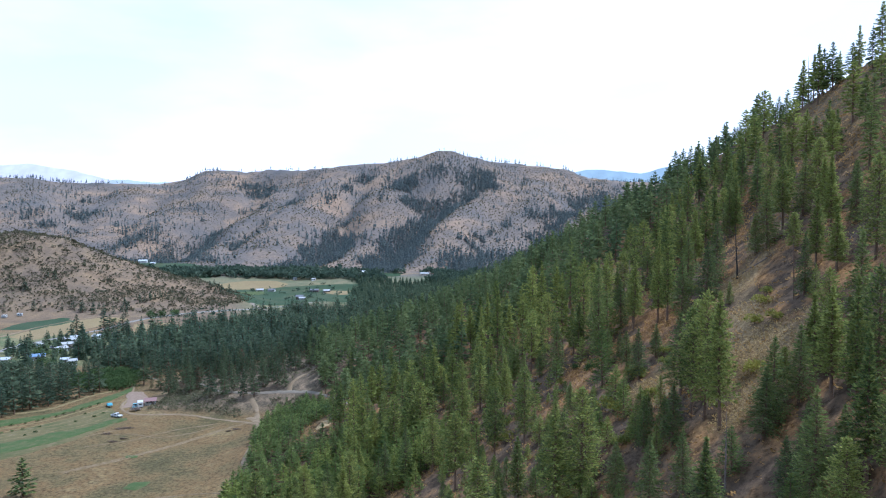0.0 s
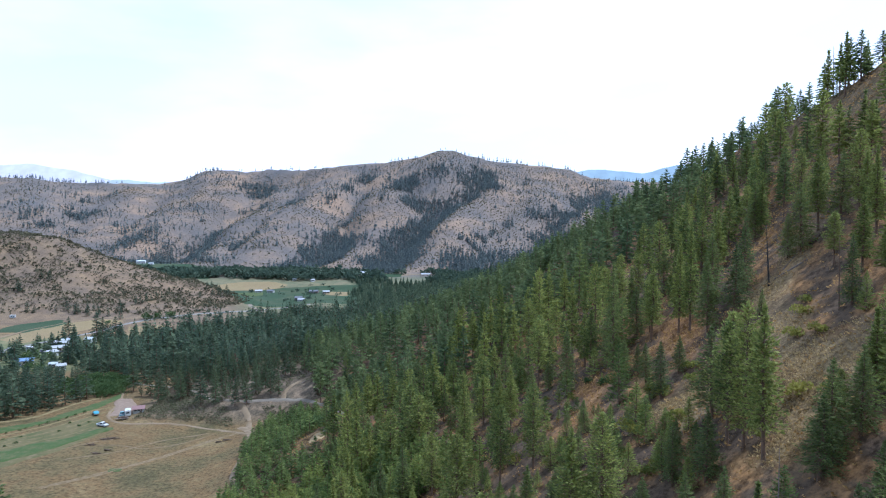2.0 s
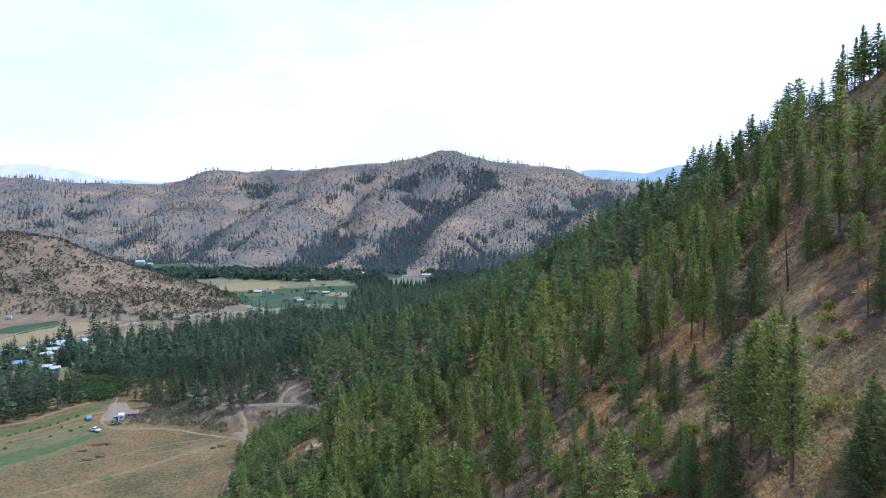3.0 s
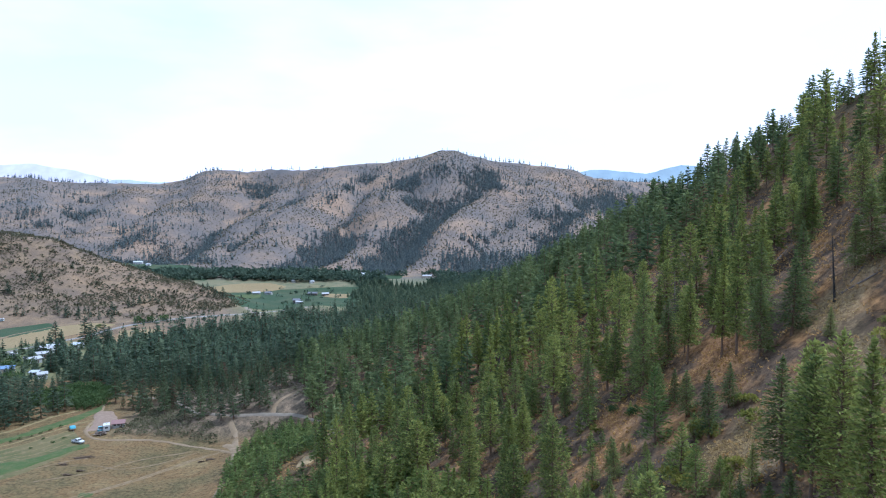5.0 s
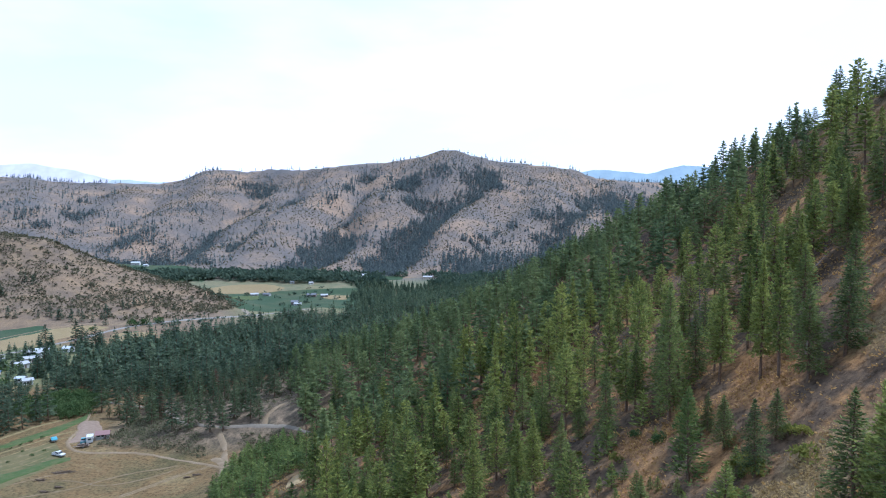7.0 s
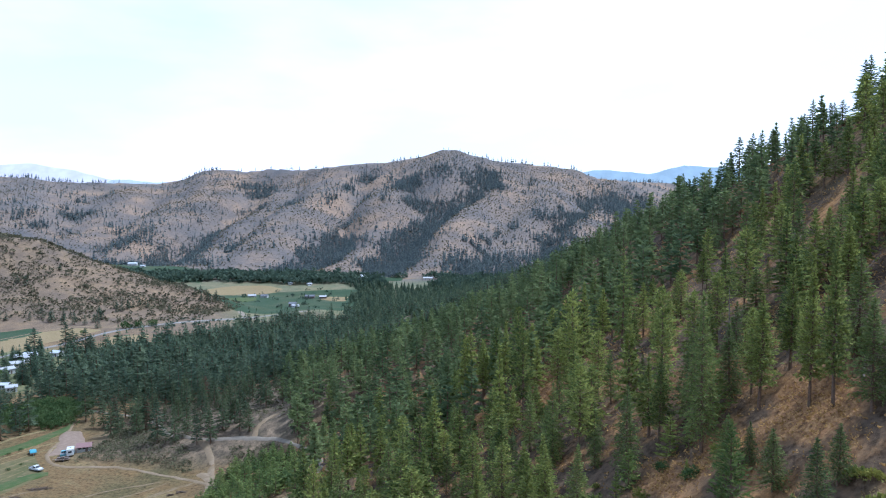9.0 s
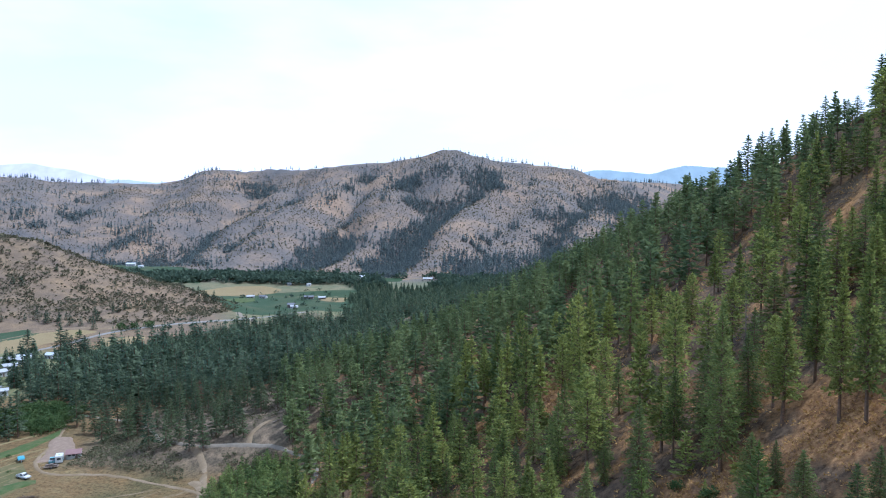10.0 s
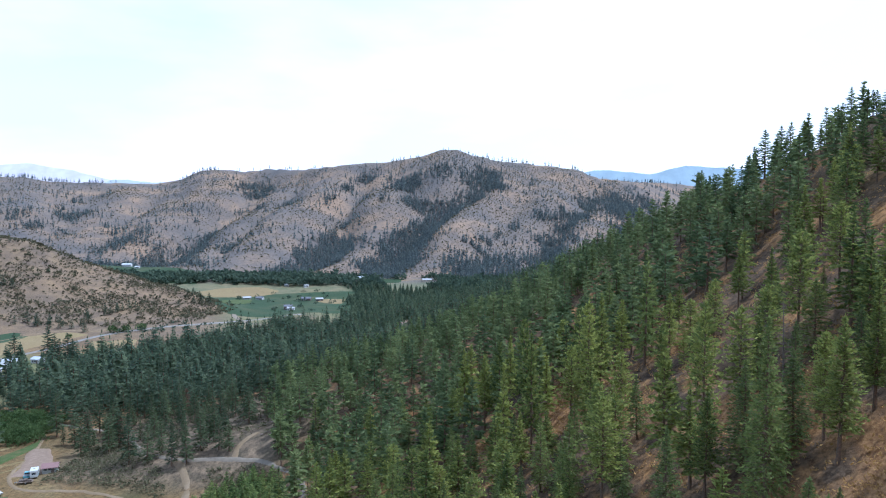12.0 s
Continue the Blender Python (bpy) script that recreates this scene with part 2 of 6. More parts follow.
def ground_z(x, y):
    x, y = np.asarray(x, float), np.asarray(y, float)
    base = lerp(y, [(-600, 20), (0, 16), (250, 14), (330, 13), (400, 12), (500, 6), (620, 0), (790, -8), (1000, -12), (1110, -2), (1250, 6), (5000, 6)])
    base = base + 0.5 * fractal(x, y, 60, 3)
    # low bank between the meadow and the upper track
    bank = 9 * smooth(-150, -75, x) * smooth(292, 318, y) * (1 - smooth(420, 520, y))
    base = base + bank
    # wooded hillside, hollow near the eye and fuller further on
    toe, cx = toe_x(y), lerp(y, CREST_X)
    t = np.maximum(0, 0.045 * np.logaddexp(0, ((x - toe) / (cx - toe)) / 0.045))
    hollow = lerp(y, [(-300, 0.45), (250, 0.45), (330, 0.45), (400, 0.45), (480, 0.55), (600, 0.7), (1000, 1.0)])
    rise = hollow * t + (1 - hollow) * t * t
    over = np.maximum(t - 1, 0) * (cx - toe)
    rise = np.where(t > 1, 1.0, rise)
    hill = (lerp(y, CREST_Z) - base) * rise - 0.35 * over * smooth(0, 30, over) * smooth(150, 230, y) + 0.2 * over * (1 - smooth(150, 230, y))
    hill = np.maximum(hill, 0) + 7 * np.exp(-((x + 42) ** 2 + (y - 236) ** 2) / 700)
    d = x - toe
    hill = hill + (1.3 * fractal(x, y, 38, 4) + 0.35 * fractal(x, y, 6, 2)) * smooth(0, 40, d)
    h = base + hill * np.where(y > 960, 0, 1)
    # dry hill across the valley
    cy = lerp(x, [(-1500, 960), (-552, 870), (-411, 850), (-306, 830), (-224, 800), (-150, 790)])
    cz = lerp(x, [(-2500, 190), (-1500, 150), (-900, 120), (-552, 84), (-411, 48), (-306, 14), (-250, -2), (-215, -8)]) + 6 * fractal(x, 0 * y, 80, 3)
    t = (y - cy) / np.where(y < cy, 205.0, lerp(x, [(-600, 260), (-300, 120)]))
    bump = np.where(np.abs(t) < 1, 0.5 + 0.5 * np.cos(np.pi * np.clip(t, -1, 1)), 0) ** 0.85
    lh = np.maximum(cz + 8, 0) * bump
    lh = lh + 8 * fractal(x, y, 85, 3) * np.clip(lh / 30, 0, 1)
    h = h + lh
    fr, deep, s = far_range(x, y)
    return h + np.where(y > 300, fr, 0)


def gz(x, y):
    return float(ground_z(np.array([x]), np.array([y]))[0])


def mesh_object(name, verts, faces, material, smooth_shade=False, parent=None):
    me = bpy.data.meshes.new(name)
    me.from_pydata([tuple(v) for v in verts], [], [tuple(f) for f in faces])
    if material:
        me.materials.append(material)
    if smooth_shade:
        me.polygons.foreach_set("use_smooth", [True] * len(me.polygons))
    ob = new(name, me)
    if parent:
        ob.parent = parent
    return ob


# ground: one sheet of rings and rays round the start of the flight
bearing = np.concatenate([np.linspace(-180, -46, 40, endpoint=False), np.linspace(-46, 46, 500), np.linspace(46, 180, 40, endpoint=False)[1:]])
radius = np.concatenate([[2, 12], np.geomspace(25, 4950, 240)])
BB, RR = np.meshgrid(np.radians(bearing), radius)
GX, GY = RR * np.sin(BB), RR * np.cos(BB)
GZ = ground_z(GX, GY)
nb, nr = len(bearing), len(radius)
verts = np.stack([GX.ravel(), GY.ravel(), GZ.ravel()], 1)
idx = np.arange(nb * nr).reshape(nr, nb)
nxt = np.roll(idx, -1, axis=1)
quads = np.stack([idx[:-1], nxt[:-1], nxt[1:], idx[1:]], -1).reshape(-1, 4)
me = bpy.data.meshes.new("ground")
me.vertices.add(len(verts))
me.vertices.foreach_set("co", verts.ravel())
me.loops.add(quads.size)
me.loops.foreach_set("vertex_index", quads[:, ::-1].ravel())
me.polygons.add(len(quads))
me.polygons.foreach_set("loop_start", np.arange(0, quads.size, 4))
me.update(calc_edges=True)
me.polygons.foreach_set("use_smooth", [True] * len(quads))


def ground_material():
    m, nt, bsdf = node_material("dry_ground")
    geo = nt.nodes.new("ShaderNodeNewGeometry")
    pos = geo.outputs["Position"]
    at = nt.nodes.new("ShaderNodeAttribute")
    at.attribute_name = "litter"
    sep = nt.nodes.new("ShaderNodeSeparateColor")
    nt.links.new(at.outputs["Color"], sep.inputs["Color"])
    grass = ramp_node(nt, noise_node(nt, 0.05, 8, 0.62, pos).outputs["Fac"], [(0.3, (0.08, 0.055, 0.035)), (0.5, (0.138, 0.094, 0.052)), (0.7, (0.2, 0.134, 0.066))])
    fine = ramp_node(nt, noise_node(nt, 0.9, 6, 0.7, pos).outputs["Fac"], [(0.34, (0.35, 0.33, 0.3)), (0.52, (1, 1, 1)), (0.7, (1.4, 1.32, 1.2))])
    grass2 = mix_node(nt, "MULTIPLY", 0.75, grass.outputs["Color"], fine.outputs["Color"])
    duff = ramp_node(nt, noise_node(nt, 0.12, 8, 0.65, pos).outputs["Fac"], [(0.3, (0.058, 0.042, 0.031)), (0.48, (0.092, 0.062, 0.039)), (0.62, (0.24, 0.132, 0.055))])
    duff2 = mix_node(nt, "MULTIPLY", 1.0, duff.outputs["Color"], fine.outputs["Color"])
    mead = ramp_node(nt, noise_node(nt, 0.045, 9, 0.66, pos).outputs["Fac"], [(0.36, (0.072, 0.06, 0.028)), (0.46, (0.108, 0.08, 0.038)), (0.56, (0.122, 0.08, 0.037)), (0.66, (0.15, 0.112, 0.055))])
    stretch = nt.nodes.new("ShaderNodeMapping")
    stretch.inputs["Scale"].default_value = (0.3, 1.1, 0.3)
    stretch.inputs["Rotation"].default_value = (0, 0, 0.25)
    nt.links.new(pos, stretch.inputs["Vector"])
    rows_ = ramp_node(nt, noise_node(nt, 1.0, 6, 0.7, stretch.outputs["Vector"]).outputs["Fac"], [(0.36, (0.72, 0.7, 0.66)), (0.5, (1, 1, 1)), (0.66, (1.12, 1.1, 1.05))])
    mead = mix_node(nt, "MULTIPLY", 0.8, mead.outputs["Color"], rows_.outputs["Color"])
    mead2 = mix_node(nt, "MULTIPLY", 0.85, mead.outputs["Color"], fine.outputs["Color"])
    grass2 = mix_node(nt, "MIX", at.outputs["Alpha"], grass2.outputs["Color"], mead2.outputs["Color"])
    a = mix_node(nt, "MIX", sep.outputs["Red"], grass2.outputs["Color"], duff2.outputs["Color"])
    dry = nt.nodes.new("ShaderNodeAttribute")
    dry.attribute_name = "straw"
    straw = ramp_node(nt, noise_node(nt, 1.6, 6, 0.7, pos).outputs["Fac"], [(0.36, (0.095, 0.064, 0.037)), (0.5, (0.175, 0.122, 0.062)), (0.66, (0.30, 0.215, 0.108))])
    a = mix_node(nt, "MIX", dry.outputs["Fac"], a.outputs["Color"], straw.outputs["Color"])
    red = nt.nodes.new("ShaderNodeAttribute")
    red.attribute_name = "rust"
    rust = ramp_node(nt, noise_node(nt, 1.1, 6, 0.7, pos).outputs["Fac"], [(0.36, (0.1, 0.058, 0.032)), (0.5, (0.22, 0.115, 0.05)), (0.64, (0.34, 0.2, 0.09))])
    a = mix_node(nt, "MIX", red.outputs["Fac"], a.outputs["Color"], rust.outputs["Color"])
    cut = nt.nodes.new("ShaderNodeAttribute")
    cut.attribute_name = "bank"
    earth = ramp_node(nt, noise_node(nt, 0.22, 8, 0.68, pos).outputs["Fac"], [(0.34, (0.062, 0.052, 0.036)), (0.5, (0.105, 0.08, 0.056)), (0.66, (0.175, 0.128, 0.085))])
    earth = mix_node(nt, "MULTIPLY", 0.7, earth.outputs["Color"], fine.outputs["Color"])
    a = mix_node(nt, "MIX", cut.outputs["Fac"], a.outputs["Color"], earth.outputs["Color"])
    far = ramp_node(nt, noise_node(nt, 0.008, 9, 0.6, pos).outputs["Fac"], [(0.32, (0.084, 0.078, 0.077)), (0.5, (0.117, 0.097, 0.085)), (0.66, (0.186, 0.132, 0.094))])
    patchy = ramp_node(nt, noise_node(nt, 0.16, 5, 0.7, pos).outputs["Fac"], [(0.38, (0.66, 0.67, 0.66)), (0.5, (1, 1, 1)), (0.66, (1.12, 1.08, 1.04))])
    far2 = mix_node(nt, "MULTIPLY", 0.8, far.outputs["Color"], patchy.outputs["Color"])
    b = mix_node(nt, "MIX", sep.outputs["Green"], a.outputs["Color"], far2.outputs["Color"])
    green = ramp_node(nt, noise_node(nt, 0.06, 7, 0.65, pos).outputs["Fac"], [(0.35, (0.06, 0.085, 0.036)), (0.62, (0.135, 0.125, 0.064))])
    c = mix_node(nt, "MIX", sep.outputs["Blue"], b.outputs["Color"], green.outputs["Color"])
    nt.links.new(c.outputs["Color"], bsdf.inputs["Base Color"])
    bsdf.inputs["Roughness"].default_value = 0.95
    bsdf.inputs["Specular IOR Level"].default_value = 0.1
    bp = nt.nodes.new("ShaderNodeBump")
    bp.inputs["Strength"].default_value, bp.inputs["Distance"].default_value = 0.7, 0.5
    nt.links.new(noise_node(nt, 0.7, 8, 0.7, pos).outputs["Fac"], bp.inputs["Height"])
    nt.links.new(bp.outputs["Normal"], bsdf.inputs["Normal"])
    return m


# open ground: the lit lanes between the stands
OPEN = [(51, 110, 7), (56, 118, 6), (47, 122, 5), (44, 133, 5), (58, 140, 5), (40, 92, 5), (25, 140, 6), (30, 148, 5), (24, 126, 4), (47, 146, 4), (66, 134, 6),
        (62, 124, 5), (70, 150, 5), (50, 128, 6), (53, 135, 6), (38, 205, 5), (36, 212, 4), (40, 219, 5), (46, 176, 5), (42, 182, 4), (52, 196, 5),
        (74, 200, 5), (33, 192, 4), (106, 177, 8), (22, 215, 4), (60, 152, 4), (56, 104, 6), (9, 248, 4),
        (104, 202, 9), (100, 192, 8), (108, 188, 9), (112, 176, 9), (110, 196, 8), (104, 180, 8)]
OPEN += [(61.4, 141.6, 5), (58.5, 134, 4.5), (55, 126, 4), (64.5, 150, 4), (62, 137, 4)]
STRAW = [(54, 110, 7), (53.6, 101.5, 5), (48, 106.8, 5), (44.6, 97.7, 5), (38.9, 124, 4.5), (36.5, 127, 3.5), (51, 114, 5), (42.3, 97.5, 4), (45.3, 124.6, 5), (44.6, 129, 3.5), (39.5, 125, 4), (59.2, 142.9, 3), (67, 144.4, 3),
         (59.4, 137.6, 3), (55.6, 129, 3), (62, 141, 2.5), (72, 150, 3), (57, 124, 3)]
RUST = [(47.7, 148, 4), (38.3, 157.3, 4), (50, 155.8, 4), (32.8, 157, 4), (25.5, 227.6, 5), (28, 238.5, 4), (35.7, 208.5, 5), (42.5, 187.2, 5), (42.9, 152.8, 4), (49.3, 151.6, 3), (31.4, 161.7, 4), (52.6, 226, 4), (44, 176, 4), (45, 140, 3),
        (28, 148, 3), (20, 196, 3), (9.9, 242, 4)]
OPEN += STRAW + RUST
M_GROUND = ground_material()
me.materials.append(M_GROUND)
_fr, _deep, _s = far_range(GX.ravel(), GY.ravel())
_x, _y = GX.ravel(), GY.ravel()
wood = smooth(-6, 14, _x - toe_x(_y)) * (1 - smooth(700, 900, _y)) * (1 - 0.6 * (1 - smooth(8, 16, np.hypot(_x + 42, _y - 230)))) * (1 - 0.9 * (1 - smooth(20, 34, np.hypot(_x + 66, 0.8 * (_y - 325))))) * (1 - 0.65 * smooth(80, 98, _x) * (1 - smooth(230, 280, _y)))
bench = smooth(325, 350, _y) * (1 - smooth(600, 660, _y)) * smooth(-330, -230, _x + 0.35 * (400 - _y))
cutbank = np.maximum((1 - smooth(16, 34, np.hypot(_x + 66, 0.8 * (_y - 325)))), smooth(-150, -128, _x) * (1 - smooth(-78, -66, _x)) * smooth(296, 306, _y + 0.25 * (_x + 100)) * (1 - smooth(368, 388, _y)))
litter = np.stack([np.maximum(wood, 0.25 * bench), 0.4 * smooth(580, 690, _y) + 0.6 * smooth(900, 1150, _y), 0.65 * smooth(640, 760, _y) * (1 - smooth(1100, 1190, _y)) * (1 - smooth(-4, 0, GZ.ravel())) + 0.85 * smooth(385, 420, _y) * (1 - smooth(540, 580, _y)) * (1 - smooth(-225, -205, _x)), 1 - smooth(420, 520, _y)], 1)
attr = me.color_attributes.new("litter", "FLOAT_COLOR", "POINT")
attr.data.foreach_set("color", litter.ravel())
attr = me.attributes.new("bank", "FLOAT", "POINT")
attr.data.foreach_set("value", (0.95 * cutbank).astype(np.float32))
for key, places in (("straw", STRAW), ("rust", RUST)):
    lane = np.zeros(len(_x))
    for ox, oy, orad in places:
        lane = np.maximum(lane, 1 - smooth(0.5, 1.35, np.hypot(_x - ox, _y - oy) / orad + 0.55 * fractal(_x, _y, 6, 3)))
    attr = me.attributes.new(key, "FLOAT", "POINT")
    attr.data.foreach_set("value", lane.astype(np.float32))
ground = tagged(new("ground", me), "dry tawny grass slopes and valley floor under haze", "ground", kind="structure")

# ---- trees ----


def kite(c, along, side, l, w):
    """A four-cornered leaf spray."""
    return [c - along * l * 0.45, c + side * w * 0.5 + along * l * 0.05, c + along * l * 0.55, c - side * w * 0.5 + along * l * 0.05]


def rand_dir(rng):
    v = rng.normal(size=3)
    return v / np.linalg.norm(v)


def conifer_arrays(seed, kind, tufts, height=16.0, sides=6):
    """Trunk, limbs and crown of one conifer as point and face lists, foot at the origin."""
    rng = np.random.default_rng(seed)
    if kind == "pine":
        cb, rmax, shape = rng.uniform(0.16, 0.32), rng.uniform(0.18, 0.235) * height, "column"
    elif kind == "fir":
        cb, rmax, shape = rng.uniform(0.08, 0.18), rng.uniform(0.2, 0.245) * height, "cone"
    else:
        cb, rmax, shape = 0.04, rng.uniform(0.2, 0.26) * height, "young"
    bend = rng.normal(size=2) * 0.012 * height
    tv, tf = [], []
    rings = 6
    r0 = 0.0125 * height + 0.03

    def axis(t):
        return np.array([bend[0] * math.sin(t * 2.4), bend[1] * math.sin(t * 2.0), t * height])

    for k in range(rings):
        t = k / (rings - 1)
        r = r0 * ((1 - t) ** 0.85 + 0.04) * (1.35 if k == 0 else 1)
        for j in range(sides):
            a = 2 * math.pi * j / sides
            tv.append(axis(t) + np.array([math.cos(a) * r, math.sin(a) * r, -0.9 if k == 0 else 0]))
    for k in range(rings - 1):
        for j in range(sides):
            tf.append((k * sides + j, k * sides + (j + 1) % sides, (k + 1) * sides + (j + 1) % sides, (k + 1) * sides + j))
    lv, lf, cv, cf = [], [], [], []
    # branch list, with its share of the sprays by length
    nbr = max(10, int(tufts / (12 if tufts > 500 else 7)))
    br = []
    for i in range(nbr):
        t = cb + (1 - cb) * ((i + rng.uniform(0, 1)) / nbr) ** 0.92
        q = (t - cb) / (1 - cb)
        if shape == "column":
            prof = (1 - q) ** (0.5 + 0.35 * (seed % 3)) * (1 - 0.5 * (1 - q) ** 5) * 1.12 * rng.uniform(0.5, 1.2)
        elif shape == "cone":
            prof = (1 - q) ** 0.85 * (1 - 0.35 * (1 - q) ** 6) * rng.uniform(0.65, 1.15)
        else:
            prof = (1 - q) ** 0.7 * rng.uniform(0.75, 1.1)
        br.append((t, i * 2.39996 + rng.uniform(-0.5, 0.5), max(0.25, prof * rmax), q))
    total = sum(b[2] for b in br)
    for t, az, L, q in br:
        up = {"column": -0.05 + 0.65 * q, "cone": -0.25 + 0.75 * q, "young": 0.15 + 0.6 * q}[shape] + rng.uniform(-0.15, 0.15)
        d = np.array([math.cos(az), math.sin(az), up])
        d /= np.linalg.norm(d)
        side = np.array([-math.sin(az), math.cos(az), 0])
        o = axis(t)
        tip = o + d * L
        if tufts > 300:
            r = 0.022 + 0.012 * L
            b = len(lv)
            for a in (0, 2.1, 4.2):
                lv.append(o + side * math.cos(a) * r + np.array([0, 0, math.sin(a) * r]))
            lv.append(tip)
            lf += [(b, b + 1, b + 3), (b + 1, b + 2, b + 3), (b + 2, b, b + 3)]
        n = max(2, int(round(tufts * L / total)))
        for k in range(n):
            f = 0.22 + 0.8 * (k + rng.uniform(0.2, 0.9)) / n
            c = o + d * L * f + side * rng.normal() * 0.17 * L * (0.4 + f) + np.array([0, 0, rng.normal() * 0.05 * L - (0.12 * L * f * f if shape != "young" else 0)])
            size = math.sqrt(900 / tufts) ** 0.95 * height / 16
            l, w = rng.uniform(0.75, 1.25) * size, rng.uniform(0.2, 0.36) * size
            if shape == "column":
                l, w = l * 0.9, w * 1.25
            al = d * 0.8 + side * rng.normal() * 0.5 + np.array([0, 0, rng.normal() * 0.25])
            al /= np.linalg.norm(al)
            s1 = np.cross(al, rand_dir(rng))
            s1 /= np.linalg.norm(s1) + 1e-6
            cv += kite(c, al, s1, l, w)
            cf.append(tuple(len(cv) - 4 + i for i in range(4)))
    b = len(cv)
    for a in (0, 1.57):
        cv += kite(axis(0.985), np.array([0, 0, 1.0]), np.array([math.cos(a), math.sin(a), 0]), 0.09 * height, 0.022 * height)
        cf += [(len(cv) - 4, len(cv) - 3, len(cv) - 2, len(cv) - 1)]
    return (tv, tf), (lv, lf), (cv, cf)


def conifer(name, seed, kind, tufts, needles, label, group):
    """One conifer thing: an Empty at the foot with trunk, limbs and crown."""
    (tv, tf), (lv, lf), (cv, cf) = conifer_arrays(seed, kind, tufts)
    root = tagged(new(name), label, "tree", group)
    n = len(tv)
    mesh_object("trunk", tv + lv, tf + [tuple(i + n for i in f) for f in lf], M_BARK, True, root)
    mesh_object("crown", cv, cf, needles, False, root)
    root.location = (0, -60, -200)
    return root


def scatter(rng, x0, x1, y0, y1, spacing, keep, clear=()):
    """Loose places at least about `spacing` apart where keep(x, y) gives a chance."""
    nx, ny = int((x1 - x0) / spacing), int((y1 - y0) / spacing)
    if nx < 1 or ny < 1:
        return np.zeros((0, 2))
    ii, jj = np.meshgrid(np.arange(nx), np.arange(ny), indexing="ij")
    px = x0 + (ii + 0.5 * (jj % 2) + rng.uniform(0.1, 0.9, ii.shape)) * spacing
    py = y0 + (jj + rng.uniform(0.1, 0.9, jj.shape)) * spacing
    px, py = px.ravel(), py.ravel()
    ok = rng.uniform(size=px.shape) < keep(px, py)
    px, py = px[ok], py[ok]
    for cx, cy, cr in clear:
        m = (px - cx) ** 2 + (py - cy) ** 2 > cr * cr
        px, py = px[m], py[m]
    return np.stack([px, py], 1)


def joined_forest(name, spots, heights, templates, needles, label, rng, category="trees", spread=1.0, sink=0.3):
    """Many trees, too many to count, as one mesh with bark and needles."""
    V, F, MI, TI = [], [], [], []
    off = 0
    zz = ground_z(spots[:, 0], spots[:, 1]) - sink
    for (x, y), z, h in zip(spots, zz, heights):
        (bv, bf), (cv, cf) = templates[rng.integers(len(templates))]
        a, sc = rng.uniform(0, 6.283), h / 16.0
        ca, sa = math.cos(a) * sc * spread, math.sin(a) * sc * spread
        tint = rng.uniform()
        for pts, fc, mi in ((bv, bf, 0), (cv, cf, 1)):
            if not len(pts):
                continue
            p = np.empty_like(pts)
            p[:, 0] = pts[:, 0] * ca - pts[:, 1] * sa + x
            p[:, 1] = pts[:, 0] * sa + pts[:, 1] * ca + y
            p[:, 2] = pts[:, 2] * sc + z
            V.append(p)
            F.append(fc + off)
            MI.append(np.full(len(fc), mi))
            TI.append(np.full(len(p), tint))
            off += len(p)
    V, F, MI, TI = np.concatenate(V), np.concatenate(F), np.concatenate(MI), np.concatenate(TI)
    me = bpy.data.meshes.new(name)
    me.vertices.add(len(V))
    me.vertices.foreach_set("co", V.ravel())
    me.loops.add(F.size)
    me.loops.foreach_set("vertex_index", F.ravel())
    me.polygons.add(len(F))
    me.polygons.foreach_set("loop_start", np.arange(0, F.size, 4))
    me.materials.append(M_BARK)
    me.materials.append(needles)
    me.polygons.foreach_set("material_index", MI)
    at = me.attributes.new("tint", "FLOAT", "POINT")
    at.data.foreach_set("value", TI.astype(np.float32))
    me.update(calc_edges=True)
    return tagged(new(name, me), label, category, kind="stuff")


def template(seed, kind, tufts, sides=4):
    (tv, tf), _, (cv, cf) = conifer_arrays(seed, kind, tufts, sides=sides)
    return (np.array(tv), np.array(tf)), (np.array(cv), np.array(cf))


def far_template(seed, kind, tiers=3, around=4):
    """A tree seen from a kilometre or more: a few drooping tiers and a tip."""
    rng = np.random.default_rng(seed)
    cv, cf = [], []
    for k in range(tiers):
        q = (k + rng.uniform(0.1, 0.7)) / tiers
        r = (3.5 if kind == "fir" else 3.2) * ((1 - q) ** 0.6 + 0.12) * rng.uniform(0.8, 1.15)
        for j in range(around):
            a = 2 * math.pi * (j + rng.uniform(0, 0.6)) / around + k
            out = np.array([math.cos(a), math.sin(a), rng.uniform(-1.9, -0.9)])
            out /= np.linalg.norm(out)
            side = np.array([-math.sin(a), math.cos(a), rng.normal() * 0.2])
            cv += kite(np.array([math.cos(a) * r * 0.4, math.sin(a) * r * 0.4, 2.6 + q * 12.0]), out, side, 6.4 - 2.6 * q, r * 1.35)
            cf.append(tuple(len(cv) - 4 + i for i in range(4)))
    cv += kite(np.array([0, 0, 14.2]), np.array([0, 0, 1.0]), np.array([0.8, -0.6, 0]), 3.6, 1.5)
    cf.append(tuple(len(cv) - 4 + i for i in range(4)))
    return (np.zeros((0, 3)), np.zeros((0, 4), int)), (np.array(cv), np.array(cf))


